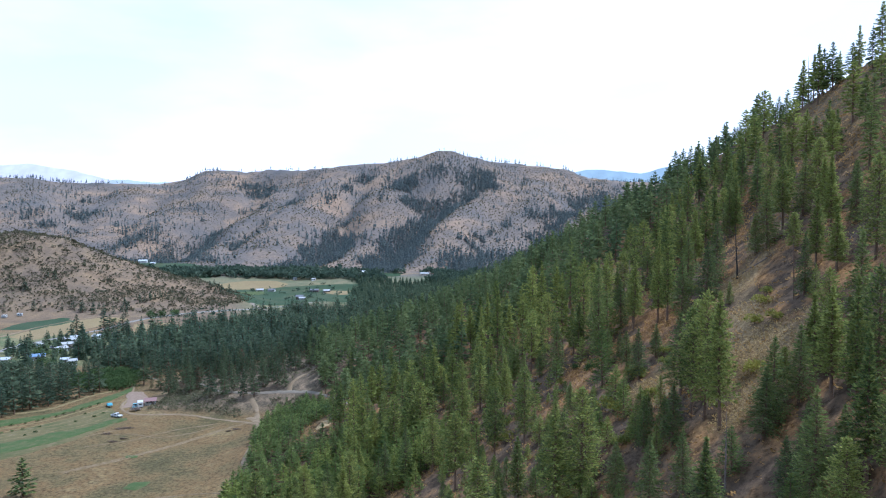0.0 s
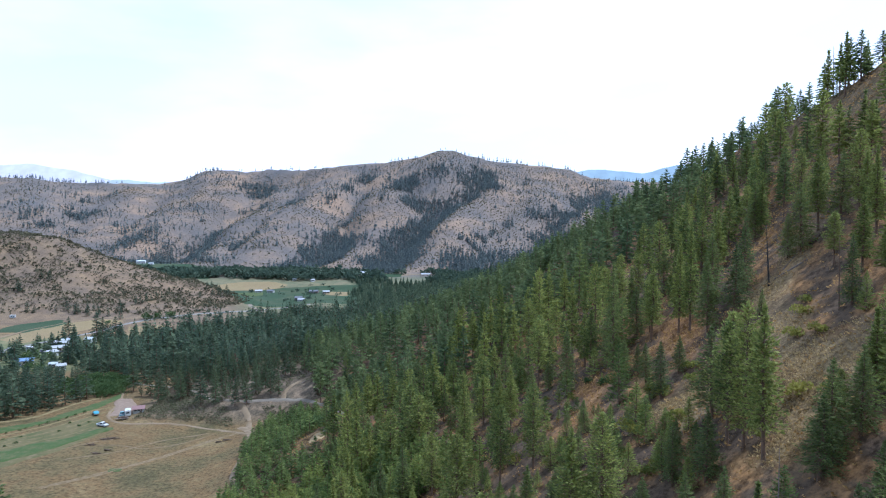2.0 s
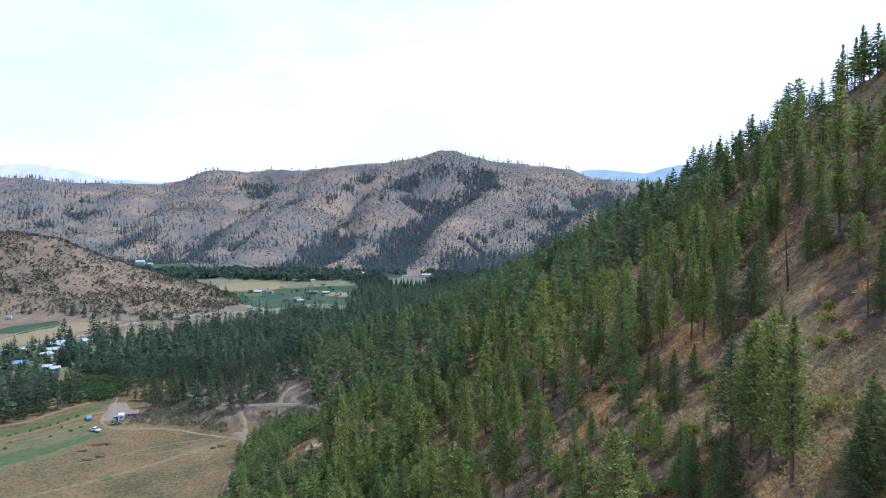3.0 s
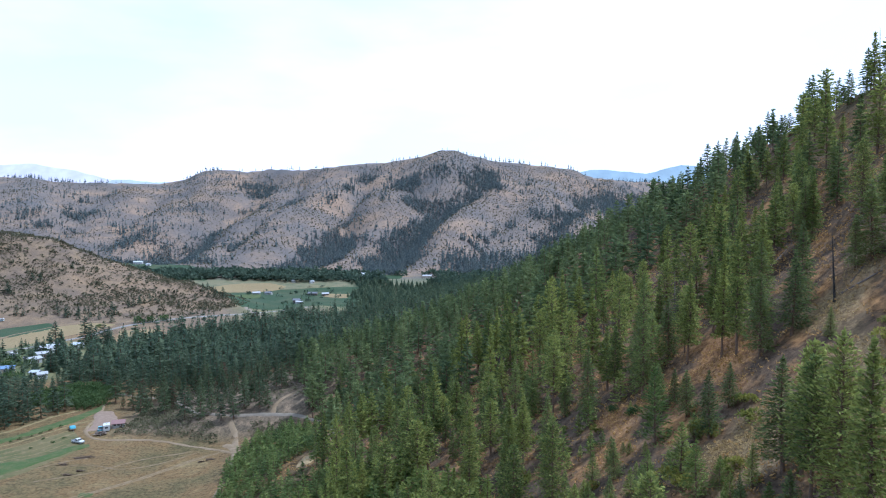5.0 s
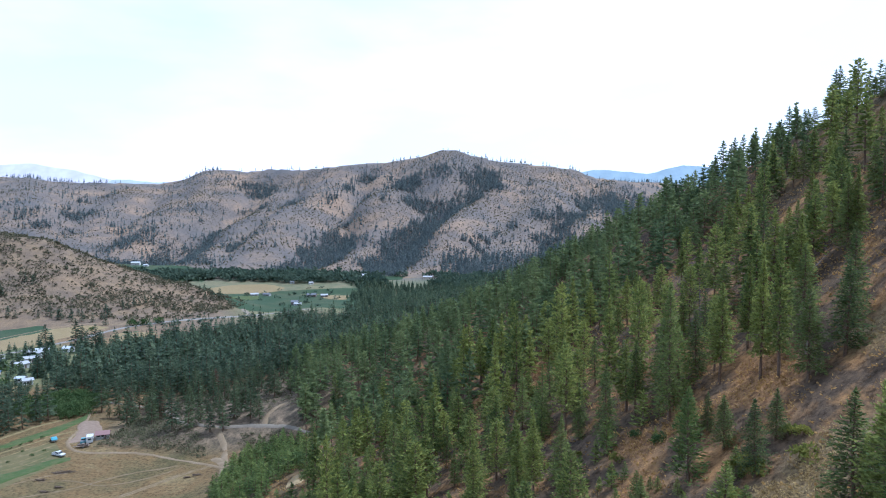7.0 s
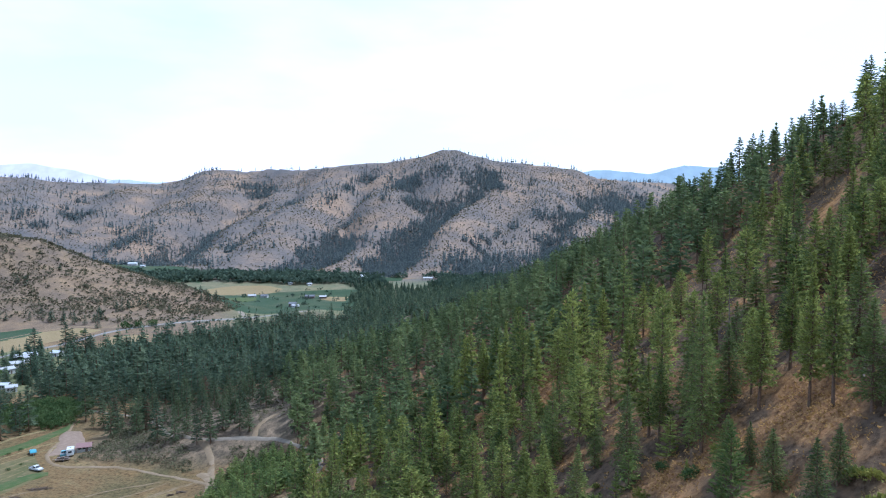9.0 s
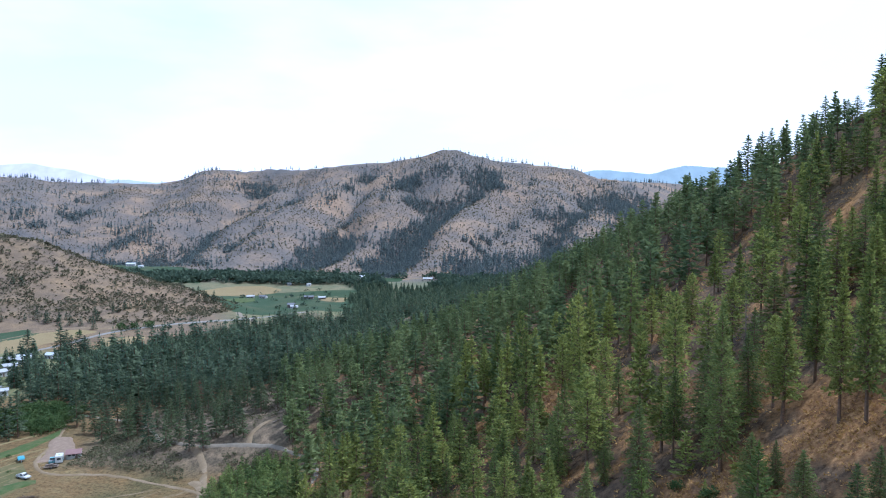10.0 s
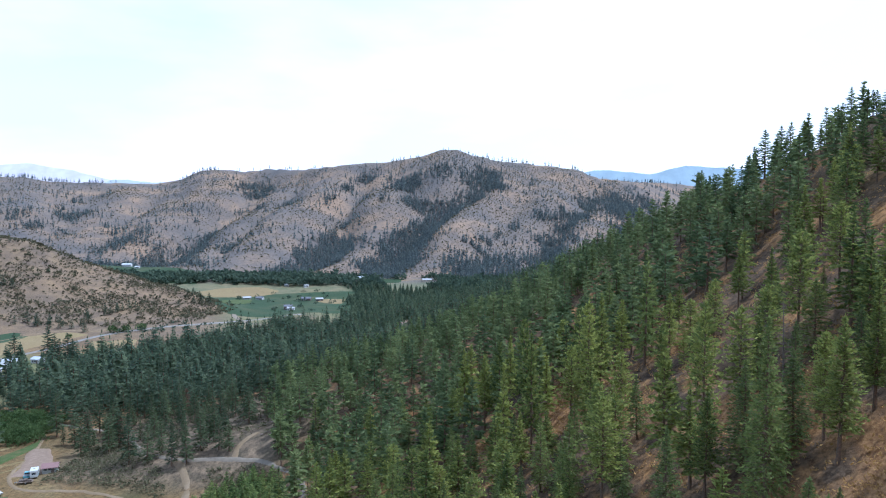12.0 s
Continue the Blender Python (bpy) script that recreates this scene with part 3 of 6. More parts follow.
def spire_template(seed, reach, levels=14, around=6, broad=0.7):
    """A pointed conifer of drooping tiers, for woods some hundreds of metres off."""
    rng = np.random.default_rng(seed)
    cv, cf = [], []
    base = rng.uniform(0.06, 0.2)
    for k in range(levels):
        q = (k + rng.uniform(0, 0.8)) / levels
        z = 16 * (base + (1 - base) * q)
        r = reach * ((1 - q) ** 0.8 + 0.06) * rng.uniform(0.75, 1.15)
        for j in range(around):
            a = 2 * math.pi * (j + rng.uniform(0, 0.7)) / around + k
            out = np.array([math.cos(a), math.sin(a), rng.uniform(-0.95, -0.1) + 0.45 * q])
            out /= np.linalg.norm(out)
            side = np.cross(out, np.array([0, 0, 1.0])) + np.array([0, 0, rng.normal() * 0.5])
            cv += kite(np.array([0, 0, z]) + out * r * 0.55, out, side / np.linalg.norm(side), r * 1.2, broad * r + 0.3)
            cf.append(tuple(len(cv) - 4 + i for i in range(4)))
    for a in (0, 1.57):
        cv += kite(np.array([0, 0, 15.6]), np.array([0, 0, 1.0]), np.array([math.cos(a), math.sin(a), 0]), 2.2, 0.6)
        cf.append(tuple(len(cv) - 4 + i for i in range(4)))
    tv = [(0.2 * math.cos(a), 0.2 * math.sin(a), z) for z in (-0.8, 12.0) for a in (0, 2.1, 4.2)]
    tf = [(0, 1, 4, 3), (1, 2, 5, 4), (2, 0, 3, 5)]
    return (np.array(tv), np.array(tf)), (np.array(cv), np.array(cf))


def hill_density(x, y):
    """How thickly the hillside is wooded: open lanes run down the slope."""
    lane = fractal(x * 0.45 + 50, y, 26, 3) + 0.5 * smooth(190, 260, y) + 0.12 + 0.3 * (1 - smooth(10, 35, x))
    high = 1 - 0.3 * smooth(66, 86, x) * (1 - smooth(200, 235, y))
    return np.where((x > toe_x(y) + 2), (smooth(-0.42, 0.12, lane) * 0.93 + 0.03) * high, 0)


rng = np.random.default_rng(11)
PINES = [conifer("pine_tree", 100 + i, "pine", 850, M_PINE, "tall ponderosa pine with open crown on the slope", "pines on the hillside") for i in range(7)]
FIRS = [conifer("fir_tree", 200 + i, "fir", 850, M_FIR, "dark conical fir with branches near the ground", "firs on the hillside") for i in range(5)]
YOUNG = [conifer("young_pine_tree", 300 + i, "young", 300, M_YOUNG, "bushy bright green young pine on the slope", "young pines at the hill foot") for i in range(4)]
NEAR_PINES = [conifer("pine_tree", 150 + i, "pine", 2700, M_PINE, "tall ponderosa pine with open crown on the slope", "pines on the hillside") for i in range(4)]
NEAR_FIRS = [conifer("fir_tree", 250 + i, "fir", 2700, M_FIR, "dark conical fir with branches near the ground", "firs on the hillside") for i in range(3)]
MIDWAY_PINES = [conifer("pine_tree", 170 + i, "pine", 1400, M_PINE, "tall ponderosa pine with open crown on the slope", "pines on the hillside") for i in range(5)]
MIDWAY_FIRS = [conifer("fir_tree", 270 + i, "fir", 1400, M_FIR, "dark conical fir with branches near the ground", "firs on the hillside") for i in range(4)]
M_TRACKFIR = foliage("trackside_fir_needles", (0.045, 0.066, 0.04), (0.125, 0.15, 0.072), 0.5)
TRACK_FIRS = [conifer("fir_tree", 280 + i, "fir", 650, M_TRACKFIR, "dark green fir standing beside the gravel track", "firs along the track") for i in range(4)]
BUSHY = [conifer("bushy_pine_tree", 320 + i, "young", 1200, M_YOUNG, "full bushy bright green pine on the open slope", "bushy pines") for i in range(2)]
MID = [template(400 + i, "pine", 260) for i in range(7)] + [template(420 + i, "fir", 260) for i in range(6)]
LOW_FIRS = [spire_template(440 + i, 3.3) for i in range(7)]
LOW = LOW_FIRS + [spire_template(460 + i, 2.8) for i in range(6)]
FAR = [far_template(500 + i, "fir") for i in range(6)] + [far_template(520 + i, "pine") for i in range(6)]


def plant(tree, x, y, h, turn, spread=1.0):
    if 172 <= y < 225 and x < 80:
        if tree in PINES:
            tree = MIDWAY_PINES[PINES.index(tree) % 5]
        elif tree in FIRS:
            tree = MIDWAY_FIRS[FIRS.index(tree) % 4]
    if y < 172 and x < 80 and tree in PINES:
        tree = NEAR_PINES[PINES.index(tree) % 4]
    if y < 150 and tree in YOUNG:
        tree = BUSHY[YOUNG.index(tree) % 2]
    if y < 172 and x < 80 and tree in FIRS:
        tree = NEAR_FIRS[FIRS.index(tree) % 3]
    t = copy_thing(tree, Matrix.Translation((x, y, gz(x, y) - 0.25)) @ Matrix.Rotation(turn, 4, "Z"))
    s = h / 16.0
    t.scale = (s * spread, s * spread, s)
    return t


# single trees of the hillside, belt by belt: place and height
STANDS = [
    (PINES, (44.3, 70, 16), (50.4, 78.5, 17), (31.5, 80, 11), (49.7, 81, 16), (49.4, 85.5, 14.5), (50.9, 93, 12), (48, 95, 6.5), (40, 97, 20), (39.8, 102.5, 20), (39.1, 106, 17.5), (43.3, 108.6, 13), (69.9, 110, 17.3), (41.8, 110.6, 16)),
    (FIRS, (43.1, 72.5, 9), (38.9, 76, 8), (41.9, 77, 9), (42.1, 88.5, 10), (44, 89, 12), (47.3, 89.5, 10.6), (32.2, 89.5, 9), (27.9, 90.5, 11), (25.7, 99.5, 9), (35, 102.5, 10), (31.7, 106, 9)),
    (BUSHY, (35.3, 107.5, 6)),
    (PINES, (41.7, 112.7, 15), (12.9, 114, 13), (66.9, 115.5, 11.7), (67.7, 123.6, 14.4), (68.3, 132.6, 9.4), (2.5, 138.1, 16.6), (17, 139.6, 16.4), (10.7, 139.6, 16.1), (72.8, 146.1, 15.7), (17.8, 149, 12), (49.4, 149.1, 23)),
    (FIRS, (34, 112, 6), (22.1, 113, 8.3), (40.8, 115.2, 14), (9.4, 115.5, 10), (17.5, 118.1, 8), (26.4, 120.1, 7.2), (23.2, 128, 7), (38.4, 132.1, 10.1), (56.6, 134.2, 4.7), (81.7, 135.1, 7.2), (42.8, 136.1, 7), (26.3, 138.1, 6.5), (38.7, 142.2, 7.7), (55, 142.2, 13.5), (50.4, 142.7, 13.6), (68.7, 144.1, 12.8), (66.5, 145.1, 9), (59.3, 148.1, 14.8), (39.2, 149.6, 6)),
    (BUSHY, (32.7, 121.2, 8), (32.2, 126.2, 9), (33.3, 140.6, 13.1)),
    (PINES, (48.5, 153.1, 20.9), (10.7, 155, 13), (-2.5, 158.6, 14), (45, 160.1, 17), (1.7, 161, 11), (4.7, 163.1, 19.5), (51.2, 163.7, 16), (15.2, 164.7, 15), (13, 169.2, 14), (63, 169.7, 14), (34.1, 170.7, 14), (33.9, 175.1, 13.6), (16.2, 177.1, 13), (31.7, 178.6, 23), (12.9, 178.6, 13), (6, 179.7, 12), (37.3, 180.2, 22.2), (63.2, 180.6, 15.8), (10.2, 184.1, 13), (24.1, 184.6, 18.2), (44.5, 184.7, 16.1)),
    (FIRS, (36.6, 150.1, 9), (55.3, 154.6, 14.8), (36.8, 159.7, 23.1), (44.5, 168.7, 12), (38.8, 171.1, 14.4), (25.6, 178.1, 7.2), (67.6, 180.6, 13.5)),
    (BUSHY, (40.3, 165.7, 13)),
    (PINES, (-13.6, 185.6, 16.7), (-6.2, 187.6, 16), (-22.1, 188.1, 22.5), (27.7, 191.1, 13.7), (-25.5, 192.1, 25.5), (26.1, 196.1, 15.7), (10.7, 199.1, 13), (11, 203.7, 14), (27.4, 204.2, 12.4), (46.8, 205.2, 12.2), (3.6, 205.6, 11), (65, 208.7, 13.9), (20.1, 210.7, 10.8), (-0.7, 211.6, 13), (48, 215.7, 11.6), (10.5, 216.6, 14), (28.7, 217.2, 25.3), (17.8, 219.2, 26.4), (46.4, 222.6, 13), (32.1, 222.7, 24), (61.9, 225.2, 14.5), (78.9, 227.7, 11.8), (12.9, 228.2, 22.1)),
    (PINES, (22.5, 231.6, 15.6)),
    (FIRS, (27.1, 185.2, 9), (55.8, 185.7, 11.9), (19.5, 194.6, 11), (21.4, 200.7, 8), (-2.8, 223.7, 10), (42.4, 226.7, 23.9), (45, 230.6, 17.3)),
    (PINES, (30.3, 236.2, 21.3), (-12.2, 237.7, 13), (19.1, 237.7, 23.2), (-24.7, 238.1, 14), (-17.1, 243.1, 14), (18.8, 243.6, 24.6), (23.3, 247.7, 16.6), (13.7, 248.7, 21), (10.1, 250.2, 19.8), (16.4, 251.6, 20.7), (-14.5, 251.6, 14), (5, 253.7, 23.1), (6.7, 254.2, 23.1), (2.4, 257.6, 14), (-4.4, 257.7, 15), (30.4, 258.7, 15), (11.2, 261.6, 16.5), (4.9, 268.2, 14), (-27.9, 272.7, 14), (-21.2, 276.7, 15)),
    (FIRS, (-4.9, 246.1, 13), (44.6, 267.6, 14), (-12.5, 277.7, 13), (-39.5, 279.2, 13), (-22.3, 284.2, 13), (-41.5, 302.2, 14), (91.5, 329.5, 15.5)),
    (BUSHY, (-28.9, 236.7, 13)),
]
placed = []
for kinds, *trees in STANDS:
    for i, (x, y, h) in enumerate(trees):
        plant(kinds[(i * 3 + int(x)) % len(kinds)], x, y, h, rng.uniform(0, 6.28), rng.uniform(0.85, 1.1) * (16 / max(h, 12)) ** 0.9)
        placed.append((x, y, 3.4))
# trees along the crest
CRESTLINE = [(105.5, 311.0, 15.9), (107.8, 297.0, 14.6), (107.1, 301.0, 13.9), (108.6, 292.0, 11.2), (109.3, 288.0, 11.2), (111.3, 275.5, 12.5), (110.7, 279.0, 9.4), (112.0, 271.5, 9.6), (112.6, 267.5, 6.6), (113.0, 265.0, 7.0), (114.2, 257.5, 7.7), (114.5, 255.0, 14.2), (115.0, 251.5, 13.8), (115.5, 247.0, 9.5), (115.2, 249.5, 7.4), (114.8, 253.0, 6.6), (116.2, 242.0, 7.6), (116.4, 240.5, 8.6), (116.7, 237.5, 5.8), (117.1, 234.5, 6.4), (117.6, 231.0, 12.4), (118.3, 225.5, 8.3), (118.4, 224.5, 3.7), (119.1, 219.0, 14.7), (119.6, 215.0, 5.7), (119.4, 216.5, 4.2), (120.0, 212.0, 4.3), (120.2, 210.0, 8.6), (120.5, 208.0, 14.4), (120.8, 205.5, 9.5)]
for i, (x, y, h) in enumerate(CRESTLINE):
    side = (0.0, -3.0, 2.0)[i % 3]
    plant(FIRS[(i * 2) % 5], x + side, y + 1.5 * (i % 2), h, rng.uniform(0, 6.28), rng.uniform(1.15, 1.5) * (14 / max(h, 9)) ** 0.5)
    if i > 4:
        placed.append((x, y, 3.0))
rng_near = np.random.default_rng(21)
near = scatter(rng_near, -62, 150, 62, 240, 6.0, hill_density, placed + OPEN)
near = near[(near[:, 1] > 96) | (near[:, 0] > 0.5 * near[:, 1] + 3)]
near = near[(near[:, 0] < 46 + 0.52 * near[:, 1]) & (near[:, 0] > -0.36 * near[:, 1] + 12 - 40 * (near[:, 1] > 190)) & (near[:, 0] < lerp(near[:, 1], CREST_X) + 6) & ((near[:, 0] > toe_x(near[:, 1]) + 32) | (near[:, 1] < 180))]
for x, y in near:
    r = rng_near.uniform()
    if r < 0.55:
        plant(PINES[rng_near.integers(len(PINES))], x, y, rng_near.uniform(10, 19), rng_near.uniform(0, 6.28), rng_near.uniform(0.85, 1.1))
    elif r < 0.9:
        plant(FIRS[rng_near.integers(len(FIRS))], x, y, rng_near.uniform(6, 16), rng_near.uniform(0, 6.28), rng_near.uniform(0.85, 1.1))
    else:
        plant(YOUNG[rng_near.integers(len(YOUNG))], x, y, rng_near.uniform(3, 7), rng_near.uniform(0, 6.28))
understory = scatter(rng_near, -10, 40, 66, 165, 3.0, lambda x, y: 0.42 + 0.5 * smooth(-0.2, 0.3, fractal(x, y, 20, 2)), [(a, b, 2.2) for a, b, _ in placed] + [o for o in OPEN if o[0] > 38])
for x, y in understory:
    plant(YOUNG[rng_near.integers(len(YOUNG))], x, y, rng_near.uniform(2.0, 6.5), rng_near.uniform(0, 6.28), rng_near.uniform(1.1, 1.6))
# thicket of young pines below the upper track
thicket = scatter(rng, -74, 10, 160, 296, 2.9, lambda x, y: np.where((x > toe_x(y) + 2) & (x < toe_x(y) + lerp(y, [(150, 80), (200, 60), (240, 34)])) & (np.hypot(x + 40, y - 229) > 9) & ((y < 236) | (np.abs(x - lerp(y, [(236, -39), (252, -37), (270, -39), (286, -45), (300, -57)])) > 4.5)), 0.92, 0), [(a, b, 1.5) for a, b, _ in placed])
far_thicket = thicket[thicket[:, 1] > 205]
joined_forest("young_pine_thicket", far_thicket, rng.uniform(3, 7, len(far_thicket)), [template(340 + i, "young", 200) for i in range(4)], M_THICKET, "dense thicket of bushy young pines below the track", rng, spread=1.5)
for x, y in thicket[thicket[:, 1] <= 205]:
    plant(YOUNG[rng.integers(len(YOUNG))], x, y, rng.uniform(3.2, 8) if rng.uniform() < 0.85 else rng.uniform(8, 10), rng.uniform(0, 6.28), rng.uniform(1.25, 1.8))

# high on the slope and along the upper track
HIGH = [(95.9, 200.7, 9), (93.7, 190.8, 10), (91.5, 180.5, 10), (88.8, 167.7, 15), (91.6, 168.5, 11), (92.6, 165.1, 13), (85.7, 151.1, 14), (80.4, 175.3, 14), (76.9, 161.0, 15), (77.1, 153.2, 14), (76.0, 144.5, 13),
        (77.9, 141.7, 15), (76.7, 137.4, 12), (94.9, 240.7, 13), (89.8, 217.0, 14), (86.7, 204.7, 12), (86.3, 230.5, 14), (82.4, 229.4, 13), (83, 196, 13), (85, 185, 12), (79, 188, 14), (98, 224, 9),
        (87, 140, 13), (84, 128, 13), (80, 119, 14), (76, 126, 12), (90, 157, 12), (83, 163, 9), (72, 171, 14), (74, 180, 12), (100, 168, 15), (104, 160, 14), (97, 158, 13), (108, 170, 12), (94, 150, 14), (112, 163, 13), (101, 146, 13), (118, 190, 12), (120, 181, 13), (122, 172, 14), (119, 164, 12)]
for i, (x, y, h) in enumerate(HIGH):
    plant((PINES[i % 7], FIRS[i % 5], PINES[(i + 3) % 7])[i % 3], x, y, h, rng.uniform(0, 6.28), rng.uniform(0.9, 1.15))
TRACKSIDE = [(-108.7, 314.2, 17.0), (-101.7, 312.2, 14.0), (-91.7, 308.4, 11.0), (-86.3, 307.7, 13.6), (-83.7, 313.8, 13.3), (-76.9, 312.0, 12.3), (-72.6, 310.2, 10.8), (-158.6, 357.4, 18.3), (-143.3, 361.8, 14.9), (-136.7, 359.7, 16.3), (-54.2, 301.8, 10.9), (-50.5, 304.4, 11.8), (-123.6, 337.7, 14.7), (-98.1, 316.7, 12.7), (-145.2, 346.8, 12.8)]
for i, (x, y, h) in enumerate(TRACKSIDE):
    plant(TRACK_FIRS[i % 4], x, y, h, rng.uniform(0, 6.28), rng.uniform(1.0, 1.3))

# the same wood goes on behind the start
behind = scatter(rng, -70, 130, -140, 34, 8.5, lambda x, y: 0.75 * hill_density(x, y), [(a, b, 4) for a, b, _ in placed])
joined_forest("slope_forest", behind, rng.uniform(8, 16, len(behind)), [spire_template(430 + i, 2.8, 12, 6) for i in range(4)], M_FOREST, "open pine forest on the slope below", rng)

# hillside beyond, too many to count
beyond = scatter(rng, -100, 130, 240, 400, 6.4, hill_density, placed + [(-40, 262, 6), (-41, 275, 6), (-45, 286, 6)])
beyond = beyond[(beyond[:, 0] < lerp(beyond[:, 1], CREST_X) + 8) & (beyond[:, 0] > toe_x(beyond[:, 1]) + lerp(beyond[:, 1], [(240, 34), (300, 30), (340, 22)]))]
joined_forest("hillside_forest", beyond, rng.uniform(10, 18.5, len(beyond)) * lerp(beyond[:, 1], [(300, 1.0), (400, 0.8)]) * np.where(beyond[:, 0] > lerp(beyond[:, 1], CREST_X) - 22, 0.75, 1), MID, M_FOREST, "dense green pine and fir forest on the hillside", rng, spread=1.1)
upper = scatter(rng, -110, 130, 400, 800, 6.2, lambda x, y: np.where(x > toe_x(y) + 10, 0.93, 0), [(-26 - 0.07 * (b - 520), b, 5) for b in range(516, 650, 8)])
upper = upper[upper[:, 0] < lerp(upper[:, 1], CREST_X) + 8]
joined_forest("ridge_forest", upper, rng.uniform(8, 15, len(upper)) * np.where(upper[:, 0] > lerp(upper[:, 1], CREST_X) - 22, 0.8, 1), LOW, M_RIDGE, "dense conifer forest running down the ridge", rng, spread=1.15)


def inside(x, y, outline):
    """Whether places lie inside an outline."""
    hit = np.zeros(x.shape, bool)
    for (ax, ay), (bx, by) in zip(outline, outline[1:] + outline[:1]):
        cross = (ay > y) != (by > y)
        hit ^= cross & (x < (bx - ax) * (y - ay) / (by - ay + 1e-9) + ax)
    return hit


BENCH = [(-196, 296), (-164, 356), (-154, 384), (-120, 376), (-98, 372), (-64, 374), (-60, 404), (-86, 420), (-84, 730), (-130, 712), (-190, 628), (-222, 566), (-234, 500), (-222, 445),
         (-255, 408), (-345, 362), (-345, 200), (-225, 248)]
bench_trees = scatter(rng, -345, -55, 200, 735, 5.2, lambda x, y: inside(x, y, BENCH) * 0.9, [(-178, 362, 18), (-186, 374, 14), (-186, 348, 8), (-155, 370, 4), (-142, 364, 4), (-129, 355, 5), (-66, 322, 14), (-64, 345, 12)])
bench_h = rng.uniform(7, 16, len(bench_trees)) * np.where(rng.uniform(size=len(bench_trees)) < 0.22, 1.45, 1)
# lower growth before the hamlet
wedge = bench_trees[:, 0] < 5 - 0.53 * bench_trees[:, 1]
bench_h = np.where(wedge, np.clip(97 - 0.235 * bench_trees[:, 1], 5.5, bench_h), bench_h)
low = ~(wedge & (bench_trees[:, 1] > 404))
bench_trees, bench_h = bench_trees[low], bench_h[low]
close = bench_trees[:, 1] < 405
joined_forest("bench_forest", bench_trees[~close], bench_h[~close], LOW_FIRS + LOW[-3:], M_BENCH, "dense dark conifer forest on the bench", rng, spread=1.1)
joined_forest("bench_edge_forest", bench_trees[close], bench_h[close], [template(470 + i, "fir", 170) for i in range(6)], M_BENCH, "dark firs at the front of the bench", rng, spread=1.1)

front = scatter(rng, -152, -50, 312, 374, 5.6, lambda x, y: 0.12 + 0.5 * smooth(0.0, 0.3, fractal(x, y, 18, 2)) * (y > 318), [(-66, 318, 13), (-155, 370, 5), (-142, 364, 6), (-129, 354, 5), (-122, 345, 4), (-116, 336, 5), (-106, 321, 5), (-98, 315, 4),
                                                                  (-91, 311, 5), (-84, 309, 4), (-78, 308, 4), (-56, 300, 5), (-139, 320, 9), (-146, 314, 9), (-155, 332, 6), (-151, 322, 6)])
for x, y in front:
    plant(TRACK_FIRS[rng.integers(4)], x, y, rng.uniform(7, 16), rng.uniform(0, 6.28), rng.uniform(0.95, 1.25))

flat_trees = scatter(rng, -165, 190, 735, 1112, 6.5, lambda x, y: np.where((x > lerp(y, [(735, -98), (800, -112), (880, -106), (960, -116), (1060, -128)]) + 16 * fractal(x, y, 45, 3)) & ((x > -95) | (y < 1070)) & (ground_z(x, y) < 22) & (((x + 55) / 48) ** 2 + ((y - 1092) / 48) ** 2 > 1), 0.85, 0))
joined_forest("valley_forest", flat_trees, rng.uniform(7, 14, len(flat_trees)), [far_template(540 + i, "fir", 6, 5) for i in range(6)], M_BENCH, "dark conifers filling the valley floor below the range", rng)

# wooded patches of the far range: place and reach
PATCHES = [(-160, 1996, 22), (-108, 1911, 33), (-17, 1919, 45), (50, 1949, 37), (-304, 1832, 28), (-277, 1983, 34), (-402, 1800, 19), (-169, 1454, 14), (-154, 1718, 16), (261, 1633, 48), (217, 1648, 25), (317, 1693, 29), (27, 1251, 32), (79, 1300, 40), (121, 1221, 42), (187, 1349, 48), (60, 1225, 34), (150, 1290, 40), (247, 1518, 35), (-56, 1410, 10), (-508, 1936, 15), (-736, 1689, 53), (-660, 1635, 38), (-752, 1613, 30), (-660, 2291, 29), (-1123, 1861, 38), (-1052, 1814, 28), (237, 2029, 12), (496, 2038, 80), (601, 2122, 80), (400, 1600, 55), (430, 1760, 70), (470, 1890, 80), (350, 1480, 45), (-463, 1291, 11), (-409, 1250, 13)]


def range_density(x, y):
    fr, deep, s = far_range(x, y)
    gully = smooth(0.18, 0.76, deep + 0.38 * fractal(x, y, 75, 4)) * (1 - smooth(0.85, 1, s))
    for px, py, r in PATCHES:
        gully = np.maximum(gully, 0.8 * np.exp(-((x - px) ** 2 + (y - py) ** 2 * 0.25) / (r * r) * 1.2))
    gully = np.maximum(gully, 0.85 * smooth(-0.03, 0.01, x / y) * (1 - smooth(0.08, 0.2, s + 0.13 * fractal(x, y, 60, 3))))
    loose = 0.02 + 0.1 * smooth(0.0, 0.6, fractal(x + 333, y, 130, 3))
    return np.where((s > 0.0) & (s < 1.03), np.maximum(gully * 0.9, loose), 0)


far_trees = np.concatenate([scatter(rng, -1900, 900, 1100, 2750, 9.5, range_density), scatter(rng, -1300, 760, 1100, 2400, 6.0, lambda x, y: 0.7 * smooth(0.3, 0.95, range_density(x, y))),
                            scatter(rng, -1900, 900, 1900, 2700, 13, lambda x, y: np.where(np.abs(far_range(x, y)[2] - 0.995) < 0.02, 0.7 * smooth(0.1, 0.5, fractal(x, y, 110, 2)), 0))])
far_trees = far_trees[(np.abs(far_trees[:, 0]) < 0.75 * far_trees[:, 1]) & (far_trees[:, 0] < 0.36 * far_trees[:, 1])]
joined_forest("far_range_forest", far_trees, rng.uniform(8, 17, len(far_trees)), FAR, M_HAZED_FOREST, "conifers in the gullies of the far range, haze tinted into the needles", rng)
